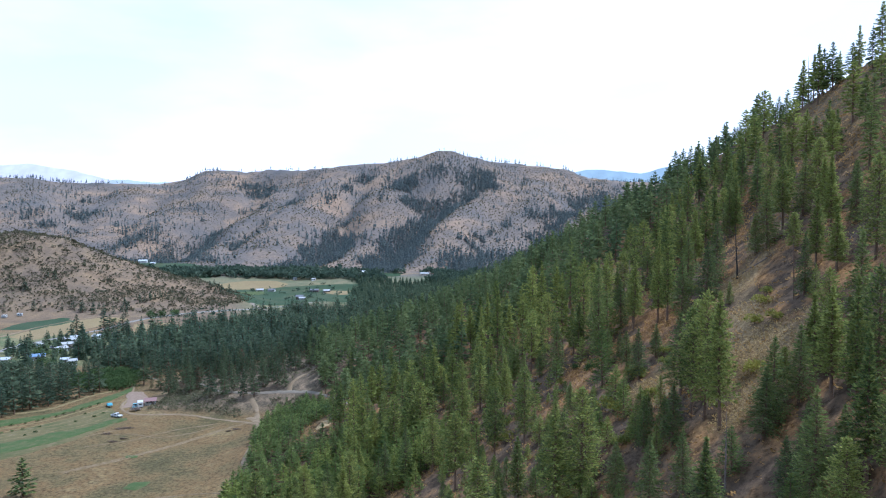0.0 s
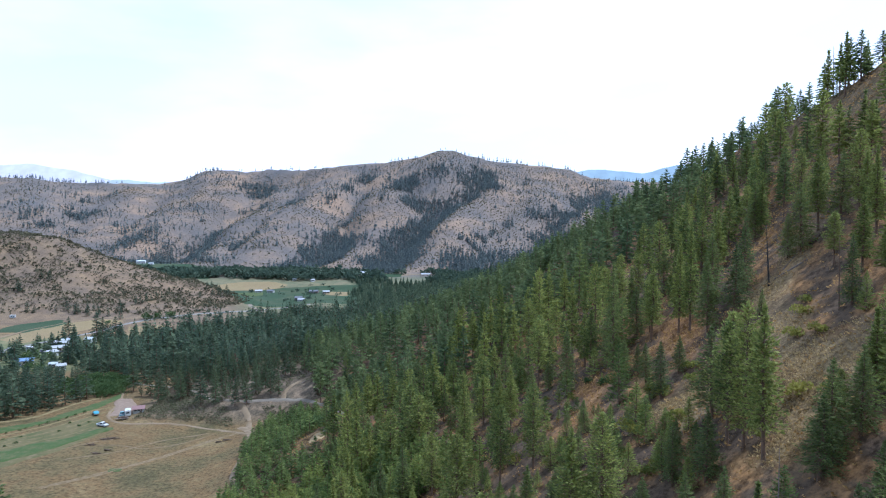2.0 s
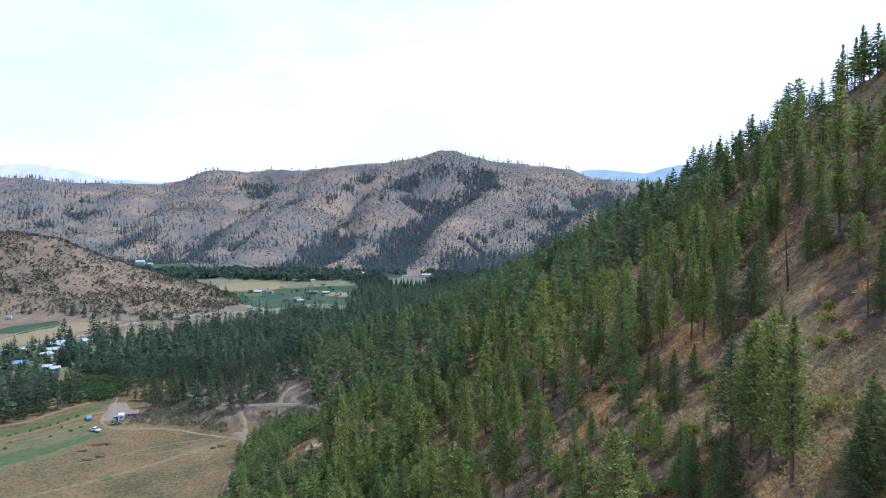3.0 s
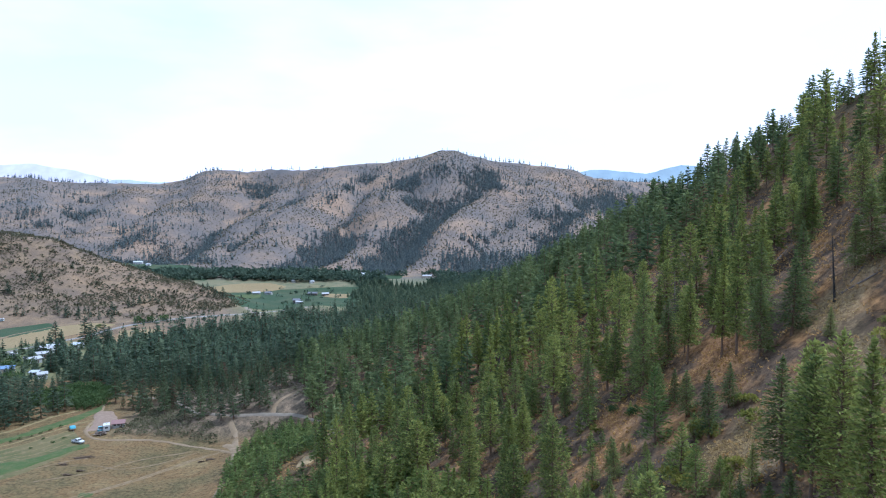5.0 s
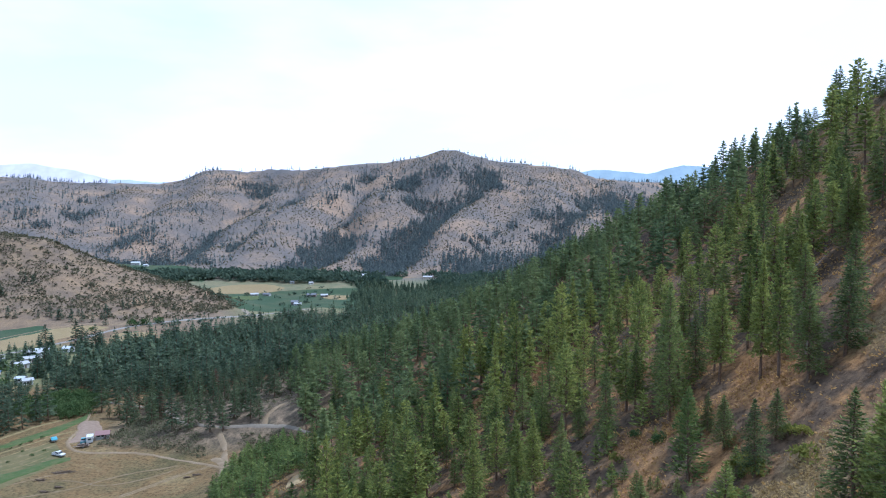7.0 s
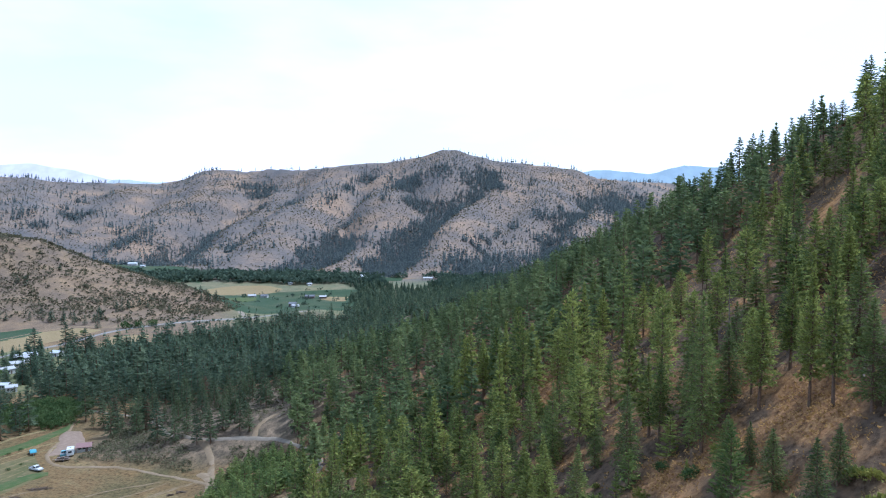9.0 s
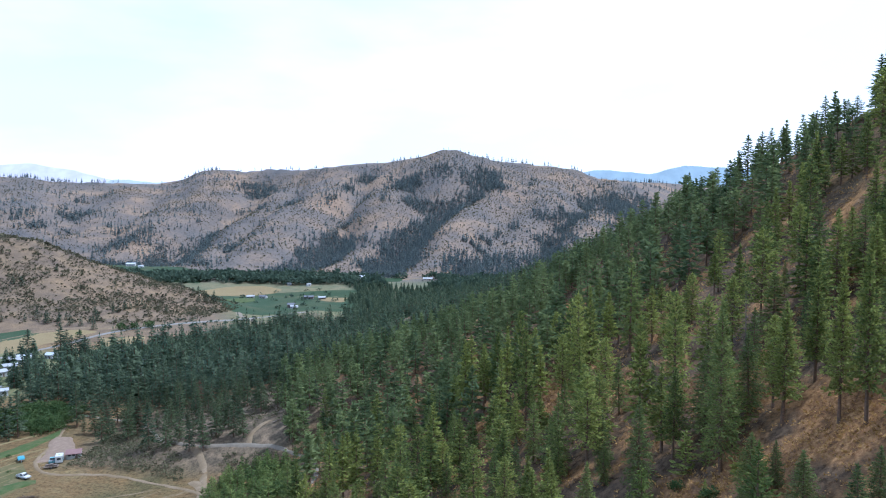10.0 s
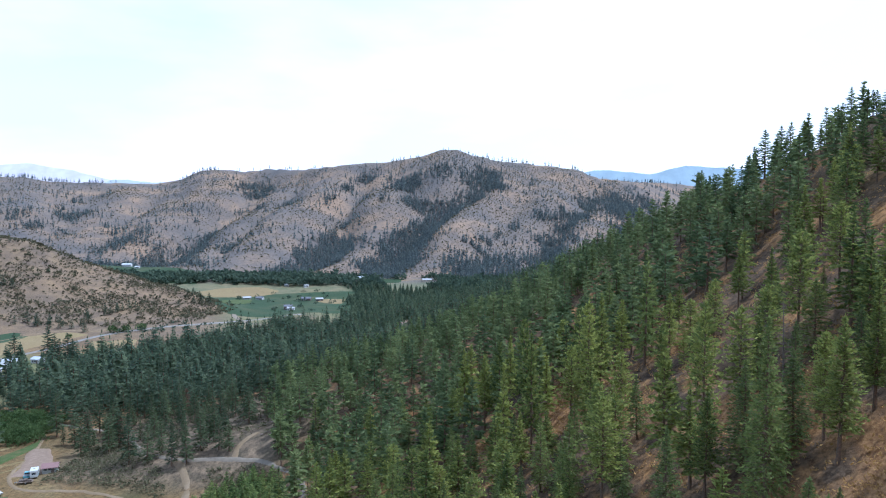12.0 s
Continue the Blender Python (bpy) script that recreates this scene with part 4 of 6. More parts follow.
for tree in PINES + FIRS + YOUNG + BUSHY + NEAR_PINES + NEAR_FIRS + MIDWAY_PINES + MIDWAY_FIRS + TRACK_FIRS:
    for ob in (*tree.children_recursive, tree):
        bpy.data.objects.remove(ob)

# ---- fields, roads and tracks laid on the land ----


def glide(points, step=3.0):
    """A smooth line through the points, sampled about every `step` metres."""
    p = [np.array(q, float) for q in points]
    p = [2 * p[0] - p[1], *p, 2 * p[-1] - p[-2]]
    out = []
    for a, b, c, d in zip(p, p[1:], p[2:], p[3:]):
        n = max(2, int(np.linalg.norm(c - b) / step))
        for t in np.arange(n) / n:
            out.append(0.5 * ((2 * b) + (c - a) * t + (2 * a - 5 * b + 4 * c - d) * t * t + (3 * b - a - 3 * c + d) * t ** 3))
    out.append(p[-2])
    return np.array(out)


def draped(name, left, right, material, label, category, cols=5, lift=0.22, kind="structure"):
    n = len(left)
    f = np.linspace(0, 1, cols)
    X = left[:, None, 0] * (1 - f) + right[:, None, 0] * f
    Y = left[:, None, 1] * (1 - f) + right[:, None, 1] * f
    Z = ground_z(X, Y) + lift
    Z[:, 0] -= 1.5 * lift
    Z[:, -1] -= 1.5 * lift
    Z[0] -= 1.5 * lift
    Z[-1] -= 1.5 * lift
    v = np.stack([X.ravel(), Y.ravel(), Z.ravel()], 1)
    i = np.arange(n * cols).reshape(n, cols)
    q = np.stack([i[:-1, :-1], i[:-1, 1:], i[1:, 1:], i[1:, :-1]], -1).reshape(-1, 4)
    return tagged(mesh_object(name, v, q, material, True), label, category, kind=kind)


def track(name, points, width, material, label, step=2.5, ragged=0.35, category="road"):
    c = glide(points, step)
    d = np.gradient(c, axis=0)
    d /= np.linalg.norm(d, axis=1)[:, None] + 1e-9
    side = np.stack([-d[:, 1], d[:, 0]], 1)
    wob = ragged * fractal(c[:, 0] * 3, c[:, 1] * 3, 9, 2)[:, None]
    return draped(name, c + side * (width / 2 + wob), c - side * (width / 2 - wob * 0.6), material, label, category)


def field(name, left, right, material, label, step=6.0, cols=24, lift=0.2):
    a, b = glide(left, step), glide(right, step)
    n = max(len(a), len(b))
    t = np.linspace(0, 1, n)
    a = np.stack([np.interp(t, np.linspace(0, 1, len(a)), a[:, k]) for k in (0, 1)], 1)
    b = np.stack([np.interp(t, np.linspace(0, 1, len(b)), b[:, k]) for k in (0, 1)], 1)
    a = a + 1.6 * np.stack([fractal(a[:, 0] + k, a[:, 1], 12, 3) for k in (0, 70)], 1)
    b = b + 1.6 * np.stack([fractal(b[:, 0] + k, b[:, 1], 12, 3) for k in (0, 70)], 1)
    return draped(name, a, b, material, label, "field", cols, lift)


M_DIRT = surface("pale_dirt", (0.15, 0.11, 0.068), 0.95, spots=[(0.3, 0.4, 0.65, (0.195, 0.148, 0.1), 0.9), (2.2, 0.5, 0.7, (0.13, 0.098, 0.07), 0.7)], bump=0.08, bump_scale=2.5, spec=0.02)
M_GRAVEL = surface("pale_gravel", (0.15, 0.125, 0.098), 0.95, spots=[(0.5, 0.4, 0.65, (0.19, 0.16, 0.128), 0.8), (4.0, 0.5, 0.7, (0.15, 0.125, 0.1), 0.6)], bump=0.05, bump_scale=6, spec=0.02)
M_ASPHALT = surface("worn_asphalt", (0.14, 0.125, 0.11), 0.9, spots=[(0.15, 0.4, 0.7, (0.2, 0.19, 0.18), 0.8), (3.0, 0.5, 0.7, (0.1, 0.1, 0.1), 0.5)], spec=0.2)
M_CROP = surface("irrigated_grass", (0.03, 0.048, 0.024), 0.9, spots=[(0.03, 0.48, 0.68, (0.07, 0.068, 0.036), 0.7), (0.12, 0.45, 0.7, (0.024, 0.042, 0.02), 0.7)], bump=0.15, bump_scale=2, spec=0.1)
M_LUSH = surface("lush_grass", (0.046, 0.066, 0.022), 0.9, spots=[(0.3, 0.45, 0.62, (0.085, 0.08, 0.036), 0.85), (1.2, 0.5, 0.7, (0.05, 0.075, 0.026), 0.7)], bump=0.15, bump_scale=2, spec=0.1)
M_STUBBLE = surface("dry_stubble", (0.155, 0.115, 0.06), 0.95, spots=[(0.05, 0.42, 0.65, (0.17, 0.13, 0.065), 0.9), (0.9, 0.5, 0.7, (0.24, 0.185, 0.10), 0.7)], bump=0.1, bump_scale=2, spec=0.1)
M_MOWN = surface("mown_orchard_grass", (0.092, 0.078, 0.036), 0.95, spots=[(0.1, 0.47, 0.62, (0.058, 0.062, 0.024), 0.8), (0.35, 0.52, 0.7, (0.135, 0.105, 0.06), 0.9)], bump=0.1, bump_scale=2, spec=0.1)
M_WHEEL = surface("worn_meadow", (0.165, 0.125, 0.08), 0.95, spots=[(0.5, 0.4, 0.65, (0.115, 0.082, 0.042), 0.9)], spec=0.02)
M_STRAWROW = surface("straw_row", (0.165, 0.125, 0.066), 0.95, spots=[(0.6, 0.4, 0.62, (0.11, 0.092, 0.045), 0.9)], spec=0.02)
M_PAD = surface("reddish_gravel", (0.16, 0.115, 0.085), 0.95, spots=[(0.6, 0.45, 0.7, (0.21, 0.155, 0.12), 0.8)], bump=0.05, bump_scale=5, spec=0.1)

track("road", [(-50, 188), (-59, 209), (-65, 221), (-69, 232), (-71, 245), (-74, 264), (-78, 282)], 2.0, M_DIRT, "pale dirt road along the edge of the dry meadow")
track("road", [(-76, 276), (-80, 290), (-83, 299), (-88, 307), (-93, 313)], 2.8, M_DIRT, "wide pale dirt road climbing from the meadow")
track("road", [(-75, 278), (-86, 287), (-100, 294), (-114, 299), (-127, 301), (-137, 302), (-146, 308), (-152, 318), (-155, 332), (-161, 350), (-166, 362)], 1.7, M_DIRT, "pale dirt lane along the top of the meadow")
track("road", [(-172, 377), (-155, 370), (-142, 364), (-129, 354), (-116, 336), (-106, 321), (-91, 311), (-78, 308), (-68, 305.5), (-57, 300), (-45, 286), (-39, 270), (-37, 252), (-38, 239), (-42, 230)], 1.8, M_GRAVEL, "pale gravel track winding over the wooded bench")
track("road", [(-69, 304), (-70.5, 311), (-68, 316), (-63, 321), (-56, 326)], 2.2, M_DIRT, "steep pale skid trail on the cut bank")
track("road", [(-310, 400), (-303, 450), (-308, 492), (-306, 525), (-301, 575), (-296, 636), (-272, 668), (-240, 699), (-219, 732), (-195, 768), (-150, 800)], 7.0, M_ASPHALT, "grey valley highway of worn asphalt", 6, 0.1)
track("road", [(-350, 500), (-356, 545), (-360, 600), (-357, 650), (-330, 668), (-299, 664), (-276, 676)], 4.5, M_DIRT, "pale side road along the dry hill", 6)
track("road", [(-285, 935), (-240, 925), (-205, 935), (-188, 950)], 5.0, M_DIRT, "pale farm lane across the green field", 6)
track("creek_bed", [(-226, 800), (-214, 772), (-204, 758), (-190, 742), (-176, 728)], 7.0, M_GRAVEL, "pale gravel bed of the creek below the dry hill", 5, 1.2, "creek bed")
track("road", [(-262, 962), (-240, 950), (-215, 925), (-196, 902), (-186, 880)], 3.5, M_DIRT, "pale drive between the far farms", 6)
track("road", [(-610, 1290), (-560, 1270), (-500, 1240), (-440, 1220), (-400, 1190)], 6.0, M_DIRT, "pale road along the far river flat", 8)
track("road", [(-90, 1110), (-70, 1128), (-40, 1136), (-5, 1132)], 9.0, M_DIRT, "pale graded yard below the far range", 6)

track("bare_gully", [(-26, 520), (-28.5, 548), (-31, 585), (-33, 615), (-35.5, 648)], 4.5, M_PAD, "narrow gully of bare reddish earth in the forest", 3, 1.0, "gully")
for off in (0.0, 1.9):
    track("road", [(-81.6 + off, 285.1), (-90.8 + off, 279.5), (-98 + off, 270.5), (-105.1 + off, 261.4), (-112.8 + off, 252.4), (-122 + off, 242), (-134 + off, 231)], 0.75, M_WHEEL, "faint wheel track across the dry meadow", 2.0, 0.3)
for pts in ([(-92, 287), (-103, 276), (-115, 271), (-128, 275), (-139, 273)], [(-126, 285), (-137, 279), (-146, 270)], [(-50, 196), (-64, 206), (-77, 210), (-92, 209)], [(-95, 288), (-112, 280), (-124, 268), (-140, 258)]):
    track("road", pts, 0.5, M_WHEEL, "faint wheel track across the dry meadow", 2.0, 0.3)
track("road", [(-86, 293), (-80.5, 288), (-76.5, 281), (-74.5, 274)], 4.2, M_DIRT, "worn pale dirt where the tracks meet")
strip_top = [(-235, 268), (-215, 279), (-195, 292), (-178.3, 303), (-172.4, 320.6), (-164.4, 340), (-163, 357)]
strip_foot = [(-228, 258), (-208, 268), (-190, 281), (-175, 297), (-168, 313), (-160, 331), (-158, 346)]
field("grass_strip", strip_top, strip_foot, M_LUSH, "bright green grass strip beside the orchard", 3, 10, 0.4)
field("orchard_grass", [(-210, 256), (-186, 272), (-172, 284), (-162, 302), (-154, 318)], [(-186, 226), (-161, 244), (-153, 258), (-146, 269), (-141, 286), (-143, 300)], M_MOWN, "patchy green and straw orchard grass in rows")
low_top = [(-205, 240), (-185, 254), (-160.3, 274.6), (-150.2, 283.1), (-146.6, 295.2), (-140.5, 299)]
low_foot = [(-192, 226), (-172, 240), (-153.5, 264.1), (-147.4, 272.2), (-142.9, 284.2), (-138.4, 295.2)]
field("grass_strip", low_top, low_foot, M_LUSH, "green irrigated strip at the meadow edge", 3, 12, 0.42)
ends = [(-228, 258), (-190, 281), (-175, 297), (-168, 313), (-160, 331), (-153, 338)], [(-205, 241), (-172, 265), (-160, 275), (-151, 284), (-147, 296), (-142, 300)]
for f in (0.16, 0.36, 0.55, 0.72, 0.9):
    track("grass_row", [(a[0] * (1 - f) + b[0] * f, a[1] * (1 - f) + b[1] * f) for a, b in zip(*ends)][: 5 if f > 0.5 else 6], 0.9, M_STRAWROW, "bare straw-coloured row between the orchard trees", 2.0, 0.5, "grass")
track("grass_row", [(-240, 276), (-218, 288), (-197, 301), (-183, 311), (-176, 333), (-168, 346)], 2.2, M_STRAWROW, "dry straw margin above the green strip", 2.0, 0.6, "grass")
field("grass_patch", [(-106, 216), (-104, 224)], [(-98, 216), (-97, 224)], M_LUSH, "small green damp patch in the dry meadow", 1.5, 8)
field("grass_patch", [(-117, 247), (-117, 251)], [(-113, 247), (-113, 251)], M_LUSH, "small green damp patch in the dry meadow", 1.0, 6)
M_SAND = surface("pale_sand", (0.25, 0.18, 0.095), 0.95, spots=[(0.5, 0.42, 0.65, (0.31, 0.235, 0.13), 0.8)], bump=0.05, bump_scale=3, spec=0.05)
field("sand_pit", [(-45, 230), (-44, 233.5), (-42.5, 236)], [(-38.5, 229), (-37.5, 233), (-39, 235.5)], M_SAND, "bare pale sand in a small cut", 1.5, 8, 0.3)
field("yard", [(-160, 344), (-153, 326), (-150, 313)], [(-152, 344), (-143, 330), (-138, 316)], M_PAD, "reddish gravel yard beside the shed", 2, 10, 0.3)
field("crop_field", [(-386, 588), (-397, 638), (-368, 666)], [(-352, 580), (-348, 620), (-350, 654)], M_CROP, "green irrigated crop at the foot of the dry hill")
field("stubble_field", [(-289, 628), (-270, 590), (-246, 540)], [(-252, 636), (-240, 596), (-232, 556)], M_STUBBLE, "tan stubble field beside the highway")
field("stubble_field", [(-350, 540), (-356, 600), (-352, 650), (-320, 665)], [(-318, 520), (-315, 580), (-309, 632), (-300, 655)], M_STUBBLE, "golden dry grass between the two roads")
field("stubble_field", [(-350, 1036), (-318, 1066), (-272, 1072), (-236, 1046)], [(-344, 1018), (-305, 1000), (-262, 1004), (-240, 1022)], M_STUBBLE, "tan harvested field on the far river flat", 8, 20, 0.5)
field("green_field", [(-335, 1000), (-257, 1022), (-170, 1045), (-110, 1045)], [(-262, 840), (-228, 792), (-165, 800), (-90, 860)], M_CROP, "green irrigated pasture on the far flat", 8, 30, 0.4)
field("green_field", [(-305, 955), (-280, 978), (-255, 985)], [(-270, 890), (-255, 915), (-246, 945)], M_LUSH, "bright green mown field by the farmhouse", 6, 16, 0.7)
field("stubble_field", [(-176, 996), (-150, 990), (-130, 985)], [(-170, 955), (-142, 930), (-128, 940)], M_STUBBLE, "straw-coloured corner of the far pasture", 6, 12, 0.7)
field("green_field", [(-104, 1140), (-84, 1150), (-64, 1146)], [(-100, 1108), (-84, 1106), (-70, 1110)], M_CROP, "green lawn by the far white house", 5, 12, 0.5)
field("green_field", [(-640, 1330), (-560, 1322), (-470, 1262), (-390, 1190)], [(-560, 1120), (-500, 1110), (-430, 1100), (-370, 1090)], M_CROP, "green pasture along the far river", 10, 24, 0.5)

# ---- shrubs and undergrowth ----


def bush_arrays(seed, n, r=1.0, flat=1.05, leaf=0.5):
    rng_b = np.random.default_rng(seed)
    lobes = [(rng_b.normal(size=3) * np.array([0.4, 0.4, 0.2]) * r, rng_b.uniform(0.45, 0.75) * r) for _ in range(6)]
    v, f = [], []
    for i in range(n):
        c, rad = lobes[i % 6]
        d = rand_dir(rng_b)
        d[2] = abs(d[2]) * flat - 0.05
        p = c + d * rad * rng_b.uniform(0.7, 1.05) + np.array([0, 0, 0.45 * r])
        p[2] = max(p[2], 0.1 * r)
        al = d + rng_b.normal(size=3) * 0.5
        al /= np.linalg.norm(al)
        s = np.cross(al, rand_dir(rng_b))
        s /= np.linalg.norm(s) + 1e-6
        b = len(v)
        v += kite(p, al, s, leaf * r * rng_b.uniform(0.7, 1.3), leaf * 0.6 * r * rng_b.uniform(0.7, 1.3))
        f.append((b, b + 1, b + 2, b + 3))
    return v, f


def bush(name, seed, n, leaves, label, group, category="bush", leaf=0.3):
    """A bush of several stems: an Empty at the foot with stems and leaves."""
    root = tagged(new(name), label, category, group)
    v, f = bush_arrays(seed, n, leaf=leaf)
    mesh_object("foliage", v, f, leaves, False, root)
    rng_b = np.random.default_rng(seed + 9)
    for _ in range(3):
        a = rng_b.uniform(0, 6.28)
        d = np.array([math.cos(a) * 0.35, math.sin(a) * 0.35, 0.9])
        s = np.array([-math.sin(a), math.cos(a), 0]) * 0.03
        t = np.cross(d, s)
        base = [s - np.array([0, 0, 0.15]), -s * 0.5 + t - np.array([0, 0, 0.15]), -s * 0.5 - t - np.array([0, 0, 0.15])]
        mesh_object("stem", [*base, d], [(0, 1, 3), (1, 2, 3), (2, 0, 3)], M_BARK, False, root)
    return root


def settle(ob, x, y, size, turn, sink=0.05):
    c = copy_thing(ob, Matrix.Translation((x, y, gz(x, y) - sink * size)) @ Matrix.Rotation(turn, 4, "Z"))
    c.scale = (size, size, size)
    return c


def clear_away(things):
    for thing in things:
        for ob in (*thing.children_recursive, thing):
            bpy.data.objects.remove(ob)


GOLD = [bush("bush", 700 + i, 260, M_SHRUB, "yellow-green leafy bush on the open slope", "bushes on the slope") for i in range(3)]
for i, (x, y, s) in enumerate([(44, 135, 1.5), (43, 129, 1.7), (49, 106, 1.8), (39, 133, 1.8), (32, 125, 2.2), (22, 116, 1.8), (19, 124, 1.4), (55, 120, 1.6), (57, 116, 1.4), (45, 133, 1.2), (38, 134, 1.9), (35, 131, 1.5),
                               (51, 101, 1.5), (28, 121, 1.6), (30, 112, 1.5), (20, 108, 1.7), (61, 128, 1.3), (50, 191, 1.3), (36, 216, 1.5), (30, 196, 1.4), (46, 112, 1.2), (64, 120, 1.2), (37, 122, 1.5)]):
    settle(GOLD[i % 3], x, y, s, rng.uniform(0, 6.28))
LEAFY = [bush("broadleaf_shrub", 720 + i, 320, M_LEAF, "tall green broadleaf shrub at the forest edge", "green shrubs behind the orchard", leaf=0.24) for i in range(3)]
for x, y in scatter(rng, -205, -160, 344, 388, 4.6, lambda x, y: np.where((np.hypot((x + 180), (y - 366)) < 22) & (x < -159 - 0.35 * (y - 350)), 0.9, 0)):
    settle(LEAFY[rng.integers(3)], x, y, rng.uniform(2.6, 4.2), rng.uniform(0, 6.28))
for x, y, s in [(-283, 660, 5.5), (-276, 663, 5), (-267, 674, 4.5), (-313, 642, 3), (-43.5, 246, 4.2), (-47, 249, 3.4), (-58, 286, 3.0), (-54, 282, 2.6), (-61, 291, 2.4), (-257, 448, 4), (-268, 455, 5), (-236, 402, 4.5), (-262, 436, 5), (-291, 470, 3.5)]:
    settle(LEAFY[int(s * 7) % 3], x, y, s, rng.uniform(0, 6.28))
ORCHARD = [bush("orchard_tree", 740 + i, 160, M_LEAF, "small young fruit tree in an orchard row", "orchard trees", "tree") for i in range(2)]
row_a, row_b = glide([(-200, 276), (-180, 288), (-170, 303), (-161, 322)], 4.2), glide([(-186, 258), (-170, 272), (-158, 292), (-153, 304)], 4.6)
row_c = glide([(-193, 267), (-175, 280), (-164, 297), (-157, 313)], 4.4)
for row in (row_a, row_b, row_c):
    for x, y in row:
        if rng.uniform() < 0.75:
            settle(ORCHARD[rng.integers(2)], x + rng.normal() * 0.5, y + rng.normal() * 0.5, rng.uniform(0.55, 1.0), rng.uniform(0, 6.28))
for x, y in scatter(rng, -30, 62, 84, 176, 5.2, lambda x, y: np.where(x > toe_x(y) + 20, 0.15 + 0.5 * smooth(0.0, 0.4, fractal(x + 60, y, 24, 3)), 0), [(51, 110, 5), (47, 99, 4), (40, 127, 4), (58, 133, 5)]):
    settle(LEAFY[rng.integers(3)] if rng.uniform() < 0.3 else GOLD[rng.integers(3)], x, y, rng.uniform(0.8, 2.1), rng.uniform(0, 6.28))
clear_away(GOLD + LEAFY + ORCHARD)


def clump_template(seed, n, leaf=0.9):
    v, f = bush_arrays(seed, n, leaf=leaf)
    return (np.zeros((0, 3)), np.zeros((0, 4), int)), (np.array(v) * 16, np.array(f))


CLUMPS = [clump_template(760 + i, 9, 1.1) for i in range(6)]
dry_hill = scatter(rng, -700, -215, 650, 930, 3.4, lambda x, y: np.where(ground_z(x, y) > lerp(y, [(650, 4), (790, -2), (960, -6)]), 0.3 + 0.65 * smooth(-0.3, 0.3, fractal(x, y, 40, 3)), 0))
joined_forest("hill_scrub", dry_hill, rng.uniform(0.8, 1.7, len(dry_hill)) * np.where(rng.uniform(size=len(dry_hill)) < 0.12, 2.0, 1.0), CLUMPS, M_SAGE, "dark sage and bitterbrush scattered on the dry hill", rng, "scrub", sink=0.05)


def scrub_density(x, y):
    fr, deep, s = far_range(x, y)
    return np.where((s > 0.01) & (s < 0.98) & (x < 0.3 * y), 0.35 + 0.6 * smooth(-0.2, 0.4, fractal(x, y, 150, 4)) + 0.4 * smooth(-0.07, -0.03, x / y), 0)


far_scrub = scatter(rng, -1800, 560, 1130, 2500, 8.0, scrub_density)
far_scrub = far_scrub[np.abs(far_scrub[:, 0]) < 0.72 * far_scrub[:, 1]]
joined_forest("range_scrub", far_scrub, rng.uniform(1.0, 2.7, len(far_scrub)), [clump_template(780 + i, 5, 1.3) for i in range(5)], M_SAGE, "dark brush dotted over the far range", rng, "scrub")
BANK = [(-137, 306), (-127, 305), (-114, 303), (-100, 298), (-88, 292), (-91, 304), (-104, 316), (-113, 329), (-122, 343), (-137, 340), (-135, 326)]
CUT = [(-76, 290), (-70, 284), (-56, 290), (-60, 299), (-78, 305)]
M_BANK = foliage("bank_brush_leaves", (0.062, 0.066, 0.036), (0.15, 0.138, 0.078), tint_attr=True)
bank_scrub = scatter(rng, -140, -54, 282, 380, 1.6, lambda x, y: np.where(inside(x, y, BANK) | inside(x, y, CUT), 0.85, 0.0) + np.where((x > -135) & (x < -50) & (y > 312) & (y < 378), 0.3, 0))
joined_forest("bank_scrub", bank_scrub, rng.uniform(0.45, 1.5, len(bank_scrub)), [clump_template(790 + i, 22, 0.55) for i in range(5)], M_BANK, "dry grey-green brush on the cut bank", rng, "scrub", sink=0.05)
M_DRYLEAF = foliage("dry_leaves", (0.2, 0.115, 0.04), (0.48, 0.30, 0.11), island=0.6, tint_attr=True)
M_STRAW = foliage("straw_leaves", (0.2, 0.138, 0.06), (0.44, 0.32, 0.145), island=0.7, tint_attr=True)
under = scatter(rng, -50, 130, 62, 300, 1.0, lambda x, y: np.where((x > toe_x(y) + 12) & (x < 46 + 0.5 * y) & (x < lerp(y, CREST_X)), (0.3 + 0.7 * smooth(-0.25, 0.1, fractal(x * 0.5, y, 20, 4))) * np.where(y < 190, 0.7, 0.35), 0))
joined_forest("dry_undergrowth", under, rng.uniform(0.3, 0.8, len(under)), [clump_template(800 + i, 6, 0.66) for i in range(6)], M_DRYLEAF, "dry tawny leafy undergrowth on the forest floor", rng, "undergrowth", sink=-0.1)

hamlet = scatter(rng, -318, -222, 400, 560, 7.2, lambda x, y: np.where(np.abs(x + 303) > 7, 0.5, 0), [(-284, 522, 6), (-271, 531, 6), (-270, 485, 6), (-279, 505, 6), (-258, 428, 7), (-270, 415, 5), (-226, 411, 4), (-262, 462, 6), (-297, 477, 5), (-290, 486, 5)])
joined_forest("hamlet_trees", hamlet, rng.uniform(5, 14, len(hamlet)), LOW_FIRS, M_BENCH, "dark conifers between the hamlet houses", rng, spread=1.35)
riverside = scatter(rng, -560, 160, 1040, 1180, 7.5, lambda x, y: np.where((np.abs(y - 1096 + 0.08 * x - 12 * fractal(x, x * 0, 90, 2)) < 40) & (((x + 55) / 42) ** 2 + ((y - 1095) / 45) ** 2 > 1), 0.85, 0), [(-131, 1122, 14), (-98, 1120, 20), (-44, 1112, 24), (-75, 1116, 18), (-20, 1116, 14)])
M_RIVER = foliage("riverside_leaves", (0.035, 0.055, 0.04), (0.08, 0.105, 0.07), tint_attr=True)
